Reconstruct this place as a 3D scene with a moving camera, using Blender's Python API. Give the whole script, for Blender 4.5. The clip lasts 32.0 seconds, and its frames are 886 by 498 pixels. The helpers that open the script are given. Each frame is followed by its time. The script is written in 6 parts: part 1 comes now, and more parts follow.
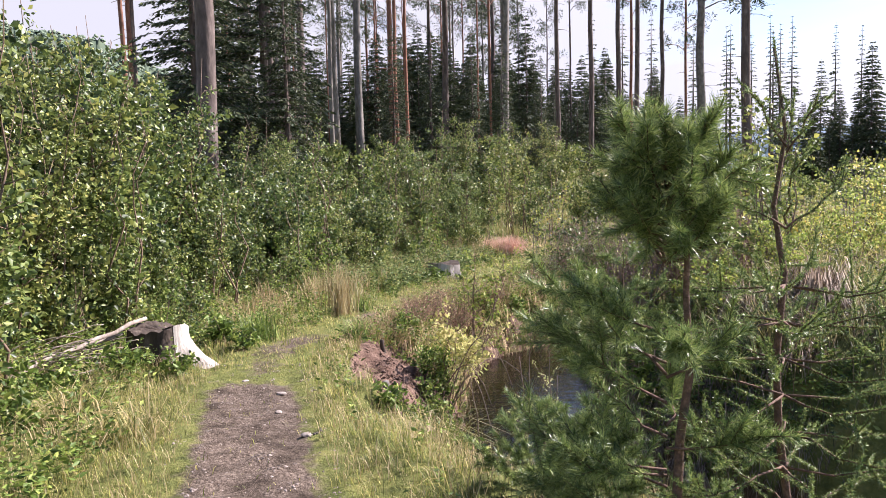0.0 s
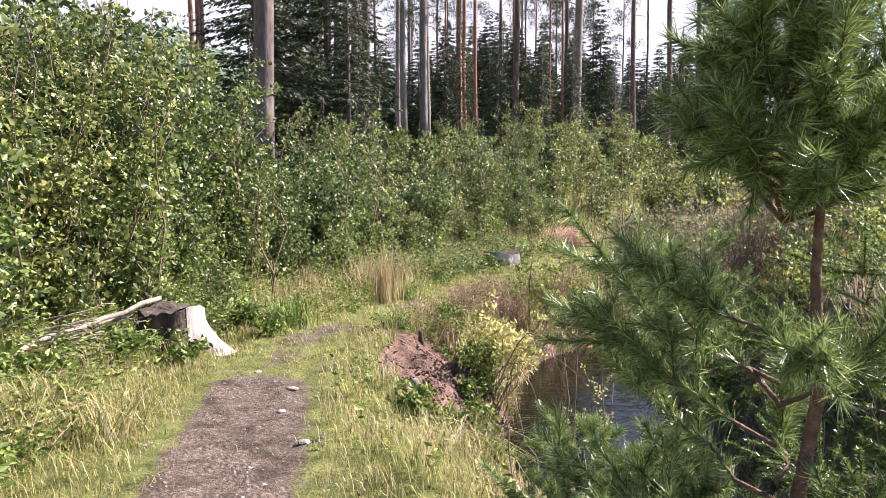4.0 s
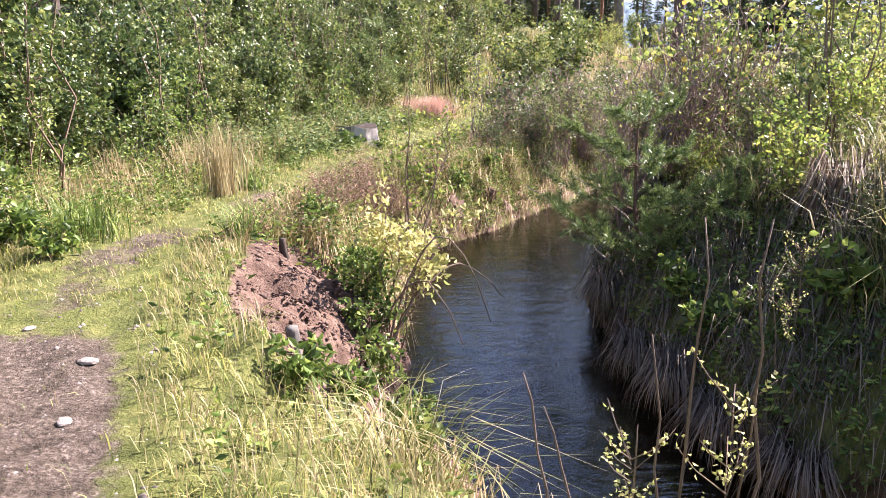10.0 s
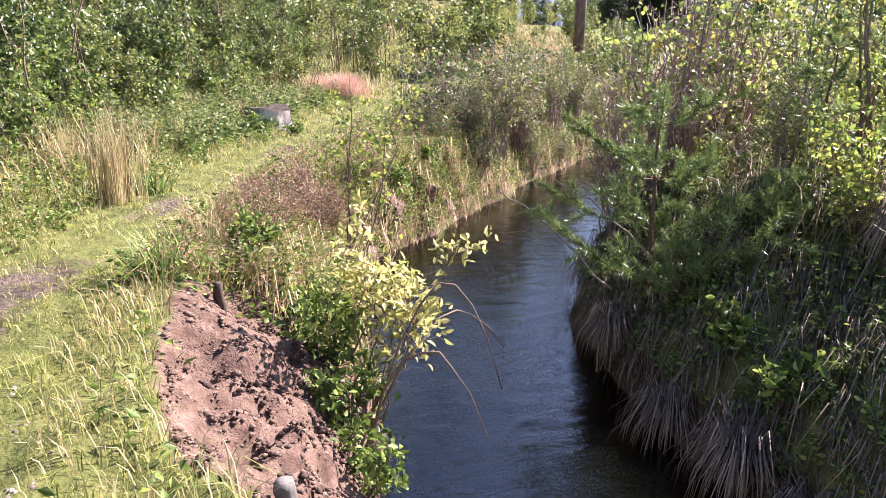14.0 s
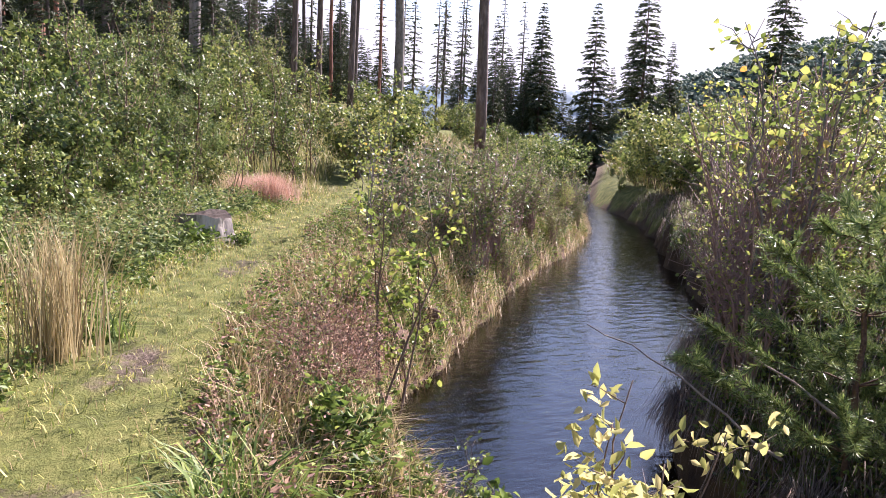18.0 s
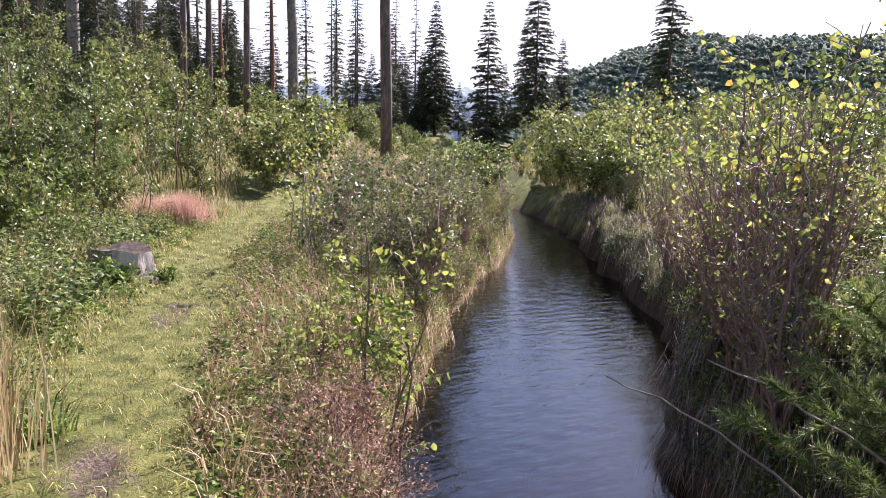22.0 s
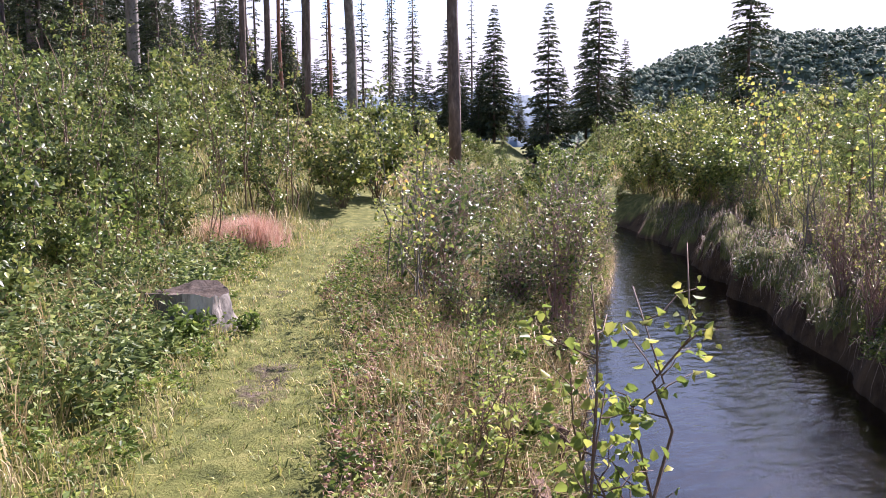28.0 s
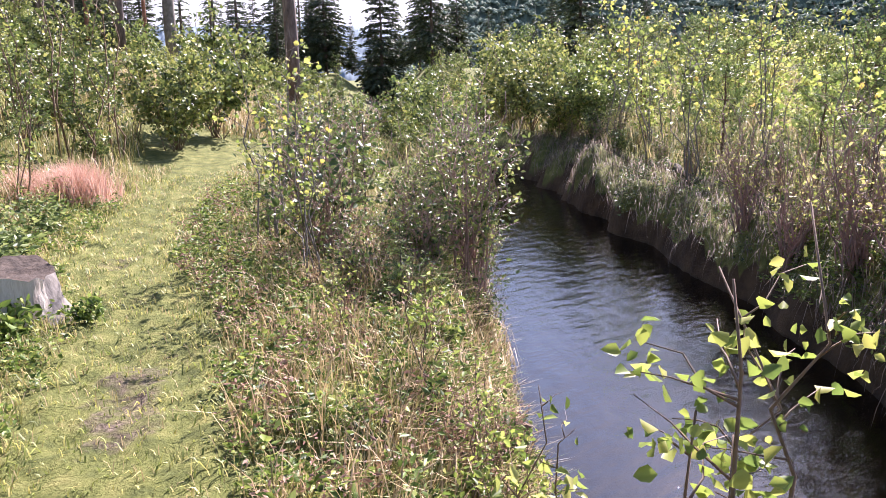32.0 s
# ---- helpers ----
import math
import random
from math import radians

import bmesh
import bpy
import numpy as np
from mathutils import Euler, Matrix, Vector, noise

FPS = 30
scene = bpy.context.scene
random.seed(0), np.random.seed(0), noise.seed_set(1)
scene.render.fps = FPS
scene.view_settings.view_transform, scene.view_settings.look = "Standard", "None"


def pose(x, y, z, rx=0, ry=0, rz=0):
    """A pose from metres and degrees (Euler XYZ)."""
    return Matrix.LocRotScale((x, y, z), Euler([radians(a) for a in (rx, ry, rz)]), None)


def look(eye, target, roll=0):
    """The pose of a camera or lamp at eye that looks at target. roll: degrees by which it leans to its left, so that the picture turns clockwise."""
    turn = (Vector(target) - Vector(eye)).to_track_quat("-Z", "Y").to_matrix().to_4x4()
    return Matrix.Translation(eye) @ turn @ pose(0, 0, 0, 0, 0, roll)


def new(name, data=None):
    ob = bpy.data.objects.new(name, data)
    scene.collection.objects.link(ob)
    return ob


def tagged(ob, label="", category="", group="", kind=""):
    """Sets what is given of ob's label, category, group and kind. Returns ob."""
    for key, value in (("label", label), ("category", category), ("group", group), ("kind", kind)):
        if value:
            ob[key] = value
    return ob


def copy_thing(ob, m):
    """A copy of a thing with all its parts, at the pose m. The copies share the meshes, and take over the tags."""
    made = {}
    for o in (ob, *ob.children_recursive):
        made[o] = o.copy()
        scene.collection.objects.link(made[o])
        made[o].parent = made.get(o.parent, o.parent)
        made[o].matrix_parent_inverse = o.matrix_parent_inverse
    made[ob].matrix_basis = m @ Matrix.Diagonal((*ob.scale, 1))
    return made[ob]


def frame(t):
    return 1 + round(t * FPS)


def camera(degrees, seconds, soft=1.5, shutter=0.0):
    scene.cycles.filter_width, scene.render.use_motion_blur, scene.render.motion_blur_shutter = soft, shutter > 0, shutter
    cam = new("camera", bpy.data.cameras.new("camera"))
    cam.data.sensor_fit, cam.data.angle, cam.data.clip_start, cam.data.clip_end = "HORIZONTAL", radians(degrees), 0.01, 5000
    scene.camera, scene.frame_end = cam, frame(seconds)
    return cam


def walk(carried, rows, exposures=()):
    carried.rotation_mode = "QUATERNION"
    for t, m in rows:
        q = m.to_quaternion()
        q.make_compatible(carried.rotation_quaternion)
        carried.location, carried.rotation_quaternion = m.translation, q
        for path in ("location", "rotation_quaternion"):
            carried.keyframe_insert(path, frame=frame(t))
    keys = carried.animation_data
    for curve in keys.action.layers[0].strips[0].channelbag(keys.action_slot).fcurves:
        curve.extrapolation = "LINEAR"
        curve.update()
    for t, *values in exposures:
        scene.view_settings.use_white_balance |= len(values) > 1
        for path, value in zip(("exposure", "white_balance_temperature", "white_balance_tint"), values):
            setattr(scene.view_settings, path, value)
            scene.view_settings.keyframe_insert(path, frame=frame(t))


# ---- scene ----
# ---------------------------------------------------------------- camera and its walk
cam = camera(59.6, 32.0, soft=0.7)
PATH = [
    (0, (1.106, -0.038, 1.848), (0.986, 1.952, 1.687), -1.4),
    (0.5, (1.087, 0.008, 1.892), (0.766, 1.976, 1.736), -1.6),
    (1, (1.011, 0.065, 1.978), (0.503, 2.0, 1.979), -1.8),
    (1.5, (1.004, 0.108, 1.981), (0.504, 2.044, 2.018), -1.4),
    (2, (1.007, 0.212, 1.918), (0.648, 2.179, 1.953), -1.4),
    (2.5, (1.1, 0.352, 1.841), (0.821, 2.332, 1.826), -1.1),
    (3, (1.206, 0.545, 1.757), (0.915, 2.522, 1.673), -0.6),
    (3.5, (1.244, 0.712, 1.697), (0.944, 2.684, 1.549), -0.3),
    (5.5, (1.143, 1.686, 1.57), (0.89, 3.658, 1.355), -0.1),
    (6, (1.073, 1.902, 1.537), (0.889, 3.874, 1.257), -0.0),
    (6.5, (1.065, 2.121, 1.516), (0.893, 4.086, 1.187), -1.8),
    (7, (1.044, 2.34, 1.525), (0.931, 4.3, 1.144), -3.3),
    (7.5, (0.981, 2.405, 1.521), (0.938, 4.366, 1.127), -2.4),
    (8, (0.814, 2.494, 1.523), (0.899, 4.45, 1.114), -2.2),
    (8.5, (0.727, 2.565, 1.495), (0.852, 4.517, 1.078), -0.9),
    (9, (0.699, 2.584, 1.491), (0.846, 4.535, 1.075), -0.4),
    (9.5, (0.688, 2.653, 1.473), (0.846, 4.595, 1.02), -0.4),
    (10, (0.684, 2.898, 1.459), (0.815, 4.832, 0.964), -0.4),
    (10.5, (0.685, 3.089, 1.502), (0.814, 5.01, 0.961), 0.6),
    (11, (0.635, 3.239, 1.51), (0.766, 5.157, 0.959), 1.7),
    (11.5, (0.495, 3.445, 1.512), (0.653, 5.351, 0.927), 2.4),
    (12, (0.413, 3.592, 1.537), (0.546, 5.504, 0.966), 2.5),
    (12.5, (0.328, 3.827, 1.535), (0.356, 5.742, 0.958), 1.7),
    (13, (0.29, 4.001, 1.546), (0.387, 5.912, 0.966), 2.1),
    (13.5, (0.218, 4.156, 1.533), (0.479, 6.064, 0.996), 3.4),
    (14, (0.206, 4.36, 1.482), (0.632, 6.234, 0.925), 1.6),
    (14.5, (-0.017, 4.596, 1.452), (0.452, 6.458, 0.891), 3.5),
    (16.5, (-0.445, 5.527, 1.433), (0.139, 7.338, 0.82), 3.7),
    (17, (-0.513, 5.751, 1.416), (0.139, 7.586, 0.961), 3.3),
    (17.5, (-0.593, 6.11, 1.323), (0.128, 7.953, 1.041), 2.4),
    (18, (-0.658, 6.286, 1.337), (0.098, 8.115, 1.043), 2.5),
    (18.5, (-0.704, 6.458, 1.35), (0.023, 8.299, 1.064), 1.7),
    (19, (-0.772, 6.49, 1.431), (-0.077, 8.343, 1.139), 1.7),
    (19.5, (-0.896, 6.439, 1.489), (-0.203, 8.29, 1.186), 1.6),
    (20, (-0.915, 6.61, 1.463), (-0.194, 8.452, 1.168), 1.6),
    (20.5, (-0.894, 6.787, 1.5), (-0.14, 8.617, 1.212), 0.4),
    (21, (-0.832, 6.925, 1.487), (0.021, 8.711, 1.2), 0.4),
    (21.5, (-0.844, 7.027, 1.501), (0.084, 8.775, 1.21), 1.3),
    (22, (-0.913, 7.14, 1.519), (0.083, 8.849, 1.227), 1.1),
    (22.5, (-0.954, 7.219, 1.531), (0.066, 8.913, 1.233), 1.0),
    (23, (-0.936, 7.356, 1.551), (0.101, 9.041, 1.256), 0.9),
    (23.5, (-0.909, 7.49, 1.558), (0.161, 9.155, 1.27), 1.2),
    (24, (-0.897, 7.587, 1.552), (0.162, 9.258, 1.262), 1.3),
    (24.5, (-0.922, 7.694, 1.565), (0.132, 9.369, 1.277), 1.2),
    (25, (-0.949, 7.806, 1.552), (0.099, 9.486, 1.269), 1.2),
    (25.5, (-0.935, 7.984, 1.518), (0.044, 9.704, 1.232), 1.5),
    (26, (-0.88, 8.2, 1.506), (0.069, 9.94, 1.242), 1.2),
    (26.5, (-0.841, 8.474, 1.476), (0.096, 10.223, 1.228), 1.6),
    (28.5, (-0.743, 9.06, 1.531), (0.12, 10.842, 1.246), -1.0),
    (29, (-0.752, 9.217, 1.533), (0.111, 10.997, 1.237), -1.1),
    (29.5, (-0.704, 9.417, 1.523), (0.124, 11.214, 1.237), -1.2),
    (30, (-0.625, 9.601, 1.508), (0.239, 11.377, 1.196), -1.0),
    (30.5, (-0.623, 9.768, 1.498), (0.383, 11.466, 1.174), -0.6),
    (31, (-0.634, 9.913, 1.485), (0.526, 11.499, 1.112), -0.1),
    (31.5, (-0.583, 10.115, 1.464), (0.627, 11.654, 1.052), -1.2),
    (32, (-0.586, 10.236, 1.468), (0.631, 11.759, 1.024), -0.9),
]
walk(cam, [(t, look(eye, target, roll)) for t, eye, target, roll in PATH],
     exposures=[(0.0, 1.5, 6150, 24), (6.0, 1.9, 6200, 25), (14.0, 2.12, 6150, 27), (18.0, 1.7, 6150, 31), (24.0, 1.57, 6100, 31), (29.0, 1.6, 6050, 33), (32.0, 2.0, 6050, 31)])

# ---------------------------------------------------------------- sky and sun
SUN_AZ, SUN_EL = radians(64), radians(40)      # from +y towards +x; above the horizon
world = bpy.data.worlds.new("sky")
scene.world = world
world.use_nodes = True
wn, wl = world.node_tree.nodes, world.node_tree.links
wn.clear()
w_out = wn.new("ShaderNodeOutputWorld")
w_bg = wn.new("ShaderNodeBackground")
w_bg.inputs["Strength"].default_value = 0.076
w_sky = wn.new("ShaderNodeTexSky")
w_sky.sky_type = "NISHITA"
w_sky.sun_disc = False
w_sky.sun_elevation = SUN_EL
w_sky.sun_rotation = SUN_AZ
w_sky.air_density, w_sky.dust_density, w_sky.ozone_density = 1.0, 0.6, 1.2
w_co = wn.new("ShaderNodeTexCoord")
w_map = wn.new("ShaderNodeMapping")
w_map.inputs["Scale"].default_value = (1.0, 1.0, 3.2)
w_map.inputs["Location"].default_value = (0.35, 0.2, 0.1)
w_noise = wn.new("ShaderNodeTexNoise")
w_noise.inputs["Scale"].default_value = 1.9
w_noise.inputs["Detail"].default_value = 7.0
w_noise.inputs["Roughness"].default_value = 0.55
w_ramp = wn.new("ShaderNodeValToRGB")
w_ramp.color_ramp.elements[0].position = 0.42
w_ramp.color_ramp.elements[1].position = 0.56
w_mix = wn.new("ShaderNodeMix")
w_mix.data_type = "RGBA"
wl.new(w_co.outputs["Generated"], w_map.inputs["Vector"])
wl.new(w_map.outputs["Vector"], w_noise.inputs["Vector"])
w_dot = wn.new("ShaderNodeVectorMath")
w_dot.operation = "DOT_PRODUCT"
w_dot.inputs[1].default_value = (math.sin(SUN_AZ) * math.cos(SUN_EL), math.cos(SUN_AZ) * math.cos(SUN_EL), math.sin(SUN_EL))
w_more = wn.new("ShaderNodeMath")
w_more.operation = "MULTIPLY_ADD"
w_more.inputs[1].default_value = 0.04      # cloud thickens towards the sun
wl.new(w_co.outputs["Generated"], w_dot.inputs[0])
wl.new(w_dot.outputs["Value"], w_more.inputs[0])
w_split = wn.new("ShaderNodeSeparateXYZ")
w_low = wn.new("ShaderNodeMath")           # a bank of cloud lies low, clear sky stands above it
w_low.operation = "MULTIPLY_ADD"
w_low.inputs[1].default_value = -1.15
w_sum = wn.new("ShaderNodeMath")
w_sum.inputs[1].default_value = 0.25
wl.new(w_co.outputs["Generated"], w_split.inputs[0])
wl.new(w_split.outputs["Z"], w_low.inputs[0])
wl.new(w_noise.outputs["Fac"], w_sum.inputs[0])
wl.new(w_sum.outputs["Value"], w_low.inputs[2])
wl.new(w_low.outputs["Value"], w_more.inputs[2])
wl.new(w_more.outputs["Value"], w_ramp.inputs["Fac"])
w_near = wn.new("ShaderNodeMath")          # cloud glows where the sun stands behind it
w_near.operation = "POWER"
w_near.use_clamp = True
w_near.inputs[1].default_value = 3.0
w_glow = wn.new("ShaderNodeMapRange")
w_glow.inputs["To Min"].default_value, w_glow.inputs["To Max"].default_value = 1.0, 1.7
w_lit = wn.new("ShaderNodeVectorMath")
w_lit.operation = "SCALE"
w_lit.inputs[0].default_value = (3.9, 4.0, 4.15)   # sunlit cloud
wl.new(w_dot.outputs["Value"], w_near.inputs[0])
wl.new(w_near.outputs["Value"], w_glow.inputs["Value"])
wl.new(w_glow.outputs["Result"], w_lit.inputs["Scale"])
wl.new(w_lit.outputs["Vector"], w_mix.inputs["B"])
wl.new(w_ramp.outputs["Color"], w_mix.inputs["Factor"])
wl.new(w_sky.outputs["Color"], w_mix.inputs["A"])
wl.new(w_mix.outputs["Result"], w_bg.inputs["Color"])
wl.new(w_bg.outputs["Background"], w_out.inputs["Surface"])

sun = new("sun", bpy.data.lights.new("sun", "SUN"))
sun.data.energy = 5.0
sun.data.angle = radians(0.6)
sun.data.color = (1.0, 0.94, 0.84)
sun.matrix_world = look((60 * math.sin(SUN_AZ), 60 * math.cos(SUN_AZ), 60 * math.tan(SUN_EL)), (0, 0, 0))

# ---------------------------------------------------------------- materials


def ramp_node(nodes, stops):
    r = nodes.new("ShaderNodeValToRGB")
    e = r.color_ramp.elements
    while len(e) < len(stops):
        e.new(0.5)
    for el, (p, c) in zip(e, stops):
        el.position, el.color = p, (*c, 1)
    return r


def material(name, stops, source="noise", scale=6.0, rough=0.8, bump=0.3, bump_scale=60.0, translucent=0.0, detail=6.0, stretch=(1, 1, 1), spec=0.3, vary=None):
    """A surface whose colour runs along stops, by noise, by loose piece, or by both."""
    m = bpy.data.materials.new(name)
    m.use_nodes = True
    n, l = m.node_tree.nodes, m.node_tree.links
    b = n["Principled BSDF"]
    b.inputs["Roughness"].default_value = rough
    b.inputs["Specular IOR Level"].default_value = spec
    co = n.new("ShaderNodeTexCoord")
    mp = n.new("ShaderNodeMapping")
    mp.inputs["Scale"].default_value = stretch
    l.new(co.outputs["Object"], mp.inputs["Vector"])
    nz = n.new("ShaderNodeTexNoise")
    nz.inputs["Scale"].default_value, nz.inputs["Detail"].default_value = scale, detail
    nz.inputs["Roughness"].default_value = 0.62
    l.new(mp.outputs["Vector"], nz.inputs["Vector"])
    r = ramp_node(n, stops)
    geo = n.new("ShaderNodeNewGeometry")
    if source == "noise":
        l.new(nz.outputs["Fac"], r.inputs["Fac"])
    elif source == "island":
        l.new(geo.outputs["Random Per Island"], r.inputs["Fac"])
    else:
        mixer = n.new("ShaderNodeMix")
        mixer.inputs["Factor"].default_value = 0.5
        l.new(geo.outputs["Random Per Island"], mixer.inputs["A"])
        l.new(nz.outputs["Fac"], mixer.inputs["B"])
        l.new(mixer.outputs["Result"], r.inputs["Fac"])
    colour = r.outputs["Color"]
    if vary:
        info = n.new("ShaderNodeObjectInfo")
        other = ramp_node(n, [(p, tuple(c * k for c, k in zip(col, vary))) for p, col in stops])
        l.new(r.inputs["Fac"].links[0].from_socket, other.inputs["Fac"])
        blend = n.new("ShaderNodeMix")
        blend.data_type = "RGBA"
        l.new(info.outputs["Random"], blend.inputs["Factor"])
        l.new(r.outputs["Color"], blend.inputs["A"]), l.new(other.outputs["Color"], blend.inputs["B"])
        colour = blend.outputs["Result"]
    l.new(colour, b.inputs["Base Color"])
    if bump:
        nb = n.new("ShaderNodeTexNoise")
        nb.inputs["Scale"].default_value, nb.inputs["Detail"].default_value = bump_scale, 5.0
        l.new(mp.outputs["Vector"], nb.inputs["Vector"])
        bp = n.new("ShaderNodeBump")
        bp.inputs["Strength"].default_value, bp.inputs["Distance"].default_value = bump, 0.02
        l.new(nb.outputs["Fac"], bp.inputs["Height"])
        l.new(bp.outputs["Normal"], b.inputs["Normal"])
    if translucent:
        tr = n.new("ShaderNodeBsdfTranslucent")
        mx = n.new("ShaderNodeMixShader")
        mx.inputs["Fac"].default_value = translucent
        l.new(colour, tr.inputs["Color"])
        l.new(b.outputs["BSDF"], mx.inputs[1])
        l.new(tr.outputs["BSDF"], mx.inputs[2])
        l.new(mx.outputs["Shader"], n["Material Output"].inputs["Surface"])
    return m


LEAF = material("shrub_leaf", [(0, (0.027, 0.048, 0.013)), (0.4, (0.107, 0.165, 0.039)), (0.78, (0.215, 0.290, 0.072)), (0.97, (0.350, 0.390, 0.110))],
                "island", rough=0.42, bump=0, translucent=0.32, spec=0.5, vary=(1.32, 1.1, 1.2))
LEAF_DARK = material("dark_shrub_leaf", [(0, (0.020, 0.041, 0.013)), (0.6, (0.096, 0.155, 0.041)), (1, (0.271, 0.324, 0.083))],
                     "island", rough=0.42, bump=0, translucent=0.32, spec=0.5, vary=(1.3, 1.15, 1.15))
LEAF_YELLOW = material("autumn_leaf", [(0, (0.140, 0.200, 0.040)), (0.45, (0.300, 0.360, 0.085)), (0.9, (0.500, 0.470, 0.110)), (1, (0.620, 0.300, 0.060))],
                       "island", rough=0.45, bump=0, translucent=0.46, spec=0.4)
LEAF_PALE = material("willow_leaf", [(0, (0.115, 0.150, 0.033)), (0.5, (0.362, 0.380, 0.101)), (1, (0.720, 0.600, 0.221))],
                     "island", rough=0.45, bump=0, translucent=0.5, spec=0.4, vary=(0.7, 0.9, 0.7))
LEAF_BRIGHT = material("alder_leaf", [(0.0, (0.124, 0.190, 0.041)), (0.6, (0.271, 0.330, 0.064)), (1.0, (0.452, 0.440, 0.110))],
                       "island", rough=0.4, bump=0, translucent=0.5, spec=0.4)
LEAF_HERB = material("herb_leaf", [(0, (0.041, 0.072, 0.017)), (0.6, (0.158, 0.235, 0.046)), (1, (0.366, 0.420, 0.100))],
                     "island", rough=0.5, bump=0, translucent=0.35)
NEEDLE = material("pine_needle", [(0, (0.037, 0.072, 0.019)), (0.5, (0.158, 0.235, 0.060)), (1, (0.461, 0.516, 0.176))],
                  "island", rough=0.35, bump=0, translucent=0.22, spec=0.6)
NEEDLE_FAR = material("conifer_needle", [(0, (0.027, 0.044, 0.022)), (0.6, (0.063, 0.088, 0.039)), (1, (0.119, 0.135, 0.055))],
                      "island", rough=0.5, bump=0, translucent=0.15)
GRASS = material("green_grass", [(0.0, (0.081, 0.101, 0.031)), (0.5, (0.295, 0.291, 0.092)), (0.85, (0.510, 0.403, 0.192)), (1.0, (0.700, 0.564, 0.379))],
                 "island", rough=0.5, bump=0, translucent=0.35)
GRASS_DRY = material("dry_grass", [(0, (0.225, 0.170, 0.085)), (0.5, (0.439, 0.350, 0.180)), (1, (0.612, 0.520, 0.300))],
                     "island", rough=0.55, bump=0, translucent=0.3)
GRASS_TURF = material("track_turf", [(0, (0.076, 0.105, 0.026)), (0.5, (0.276, 0.317, 0.074)), (0.85, (0.471, 0.423, 0.123)), (1, (0.700, 0.598, 0.251))],
                      "island", rough=0.5, bump=0, translucent=0.4)
LEAF_WHITISH = material("pale_willow_leaf", [(0, (0.294, 0.320, 0.092)), (0.5, (0.497, 0.480, 0.166)), (1, (0.712, 0.610, 0.285))],
                        "island", rough=0.5, bump=0, translucent=0.5)
LEAF_NETTLE = material("nettle_leaf", [(0, (0.041, 0.069, 0.021)), (0.6, (0.158, 0.215, 0.069)), (1, (0.366, 0.408, 0.144))],
                       "island", rough=0.5, bump=0, translucent=0.4)
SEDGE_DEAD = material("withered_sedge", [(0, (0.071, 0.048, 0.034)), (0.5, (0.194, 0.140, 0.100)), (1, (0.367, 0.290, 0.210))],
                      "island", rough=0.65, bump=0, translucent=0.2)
GRASS_PINK = material("reddish_grass_heads", [(0, (0.420, 0.225, 0.165)), (0.6, (0.590, 0.370, 0.280)), (1, (0.730, 0.550, 0.440))],
                      "island", rough=0.6, bump=0, translucent=0.35)
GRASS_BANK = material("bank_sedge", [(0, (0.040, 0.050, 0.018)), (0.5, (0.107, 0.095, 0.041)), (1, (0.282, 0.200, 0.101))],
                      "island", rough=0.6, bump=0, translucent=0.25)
GRASS_SEED = material("seeding_grass", [(0, (0.204, 0.160, 0.070)), (0.5, (0.439, 0.320, 0.170)), (1, (0.633, 0.490, 0.290))],
                      "island", rough=0.6, bump=0, translucent=0.3)
HEATHER = material("heather_sprigs", [(0.0, (0.130, 0.075, 0.055)), (0.5, (0.310, 0.175, 0.125)), (1.0, (0.450, 0.290, 0.200))],
                   "island", rough=0.7, bump=0, translucent=0.2)
TWIG = material("twig_bark", [(0.2, (0.10, 0.065, 0.045)), (0.8, (0.24, 0.17, 0.12))], scale=30, rough=0.75, bump=0.2, bump_scale=80)
STEM_RED = material("reddish_stem_bark", [(0.2, (0.17, 0.105, 0.09)), (0.8, (0.40, 0.275, 0.24))], scale=24, rough=0.7, bump=0.2, bump_scale=80)
BARK = material("pine_bark", [(0.25, (0.048, 0.037, 0.032)), (0.55, (0.140, 0.108, 0.093)), (0.8, (0.29, 0.24, 0.21))],
                scale=9, rough=0.9, bump=1.0, bump_scale=16, stretch=(1, 1, 0.25))
BARK_RED = material("red_pine_bark", [(0.25, (0.11, 0.05, 0.032)), (0.55, (0.26, 0.125, 0.08)), (0.8, (0.42, 0.25, 0.18))],
                    scale=8, rough=0.85, bump=0.7, bump_scale=18, stretch=(1, 1, 0.3))
BARK_GREY = material("grey_bark", [(0.25, (0.08, 0.07, 0.06)), (0.8, (0.30, 0.27, 0.24))], scale=10, rough=0.85, bump=0.6, bump_scale=24, stretch=(1, 1, 0.4))
BARK_PALE = material("weathered_branch_bark", [(0.3, (0.200, 0.155, 0.120)), (0.75, (0.430, 0.360, 0.300))], scale=14, rough=0.8, bump=0.5, bump_scale=40, stretch=(1, 1, 0.3))
WOOD_WHITE = material("bleached_wood", [(0.3, (0.14, 0.11, 0.09)), (0.48, (0.42, 0.37, 0.32)), (0.8, (0.62, 0.57, 0.51))],
                      scale=7, rough=0.8, bump=0.6, bump_scale=25, stretch=(1.5, 1.5, 0.25))
WOOD_OLD = material("rotten_stump_wood", [(0.25, (0.018, 0.013, 0.010)), (0.6, (0.075, 0.055, 0.042)), (0.85, (0.20, 0.16, 0.13))],
                    scale=9, rough=0.9, bump=0.8, bump_scale=22, stretch=(1.2, 1.2, 0.35))
STONE = material("pebble_stone", [(0.2, (0.080, 0.065, 0.055)), (0.6, (0.210, 0.170, 0.145)), (0.9, (0.460, 0.400, 0.350))], "both", scale=20, rough=0.85, bump=0.4, bump_scale=70)
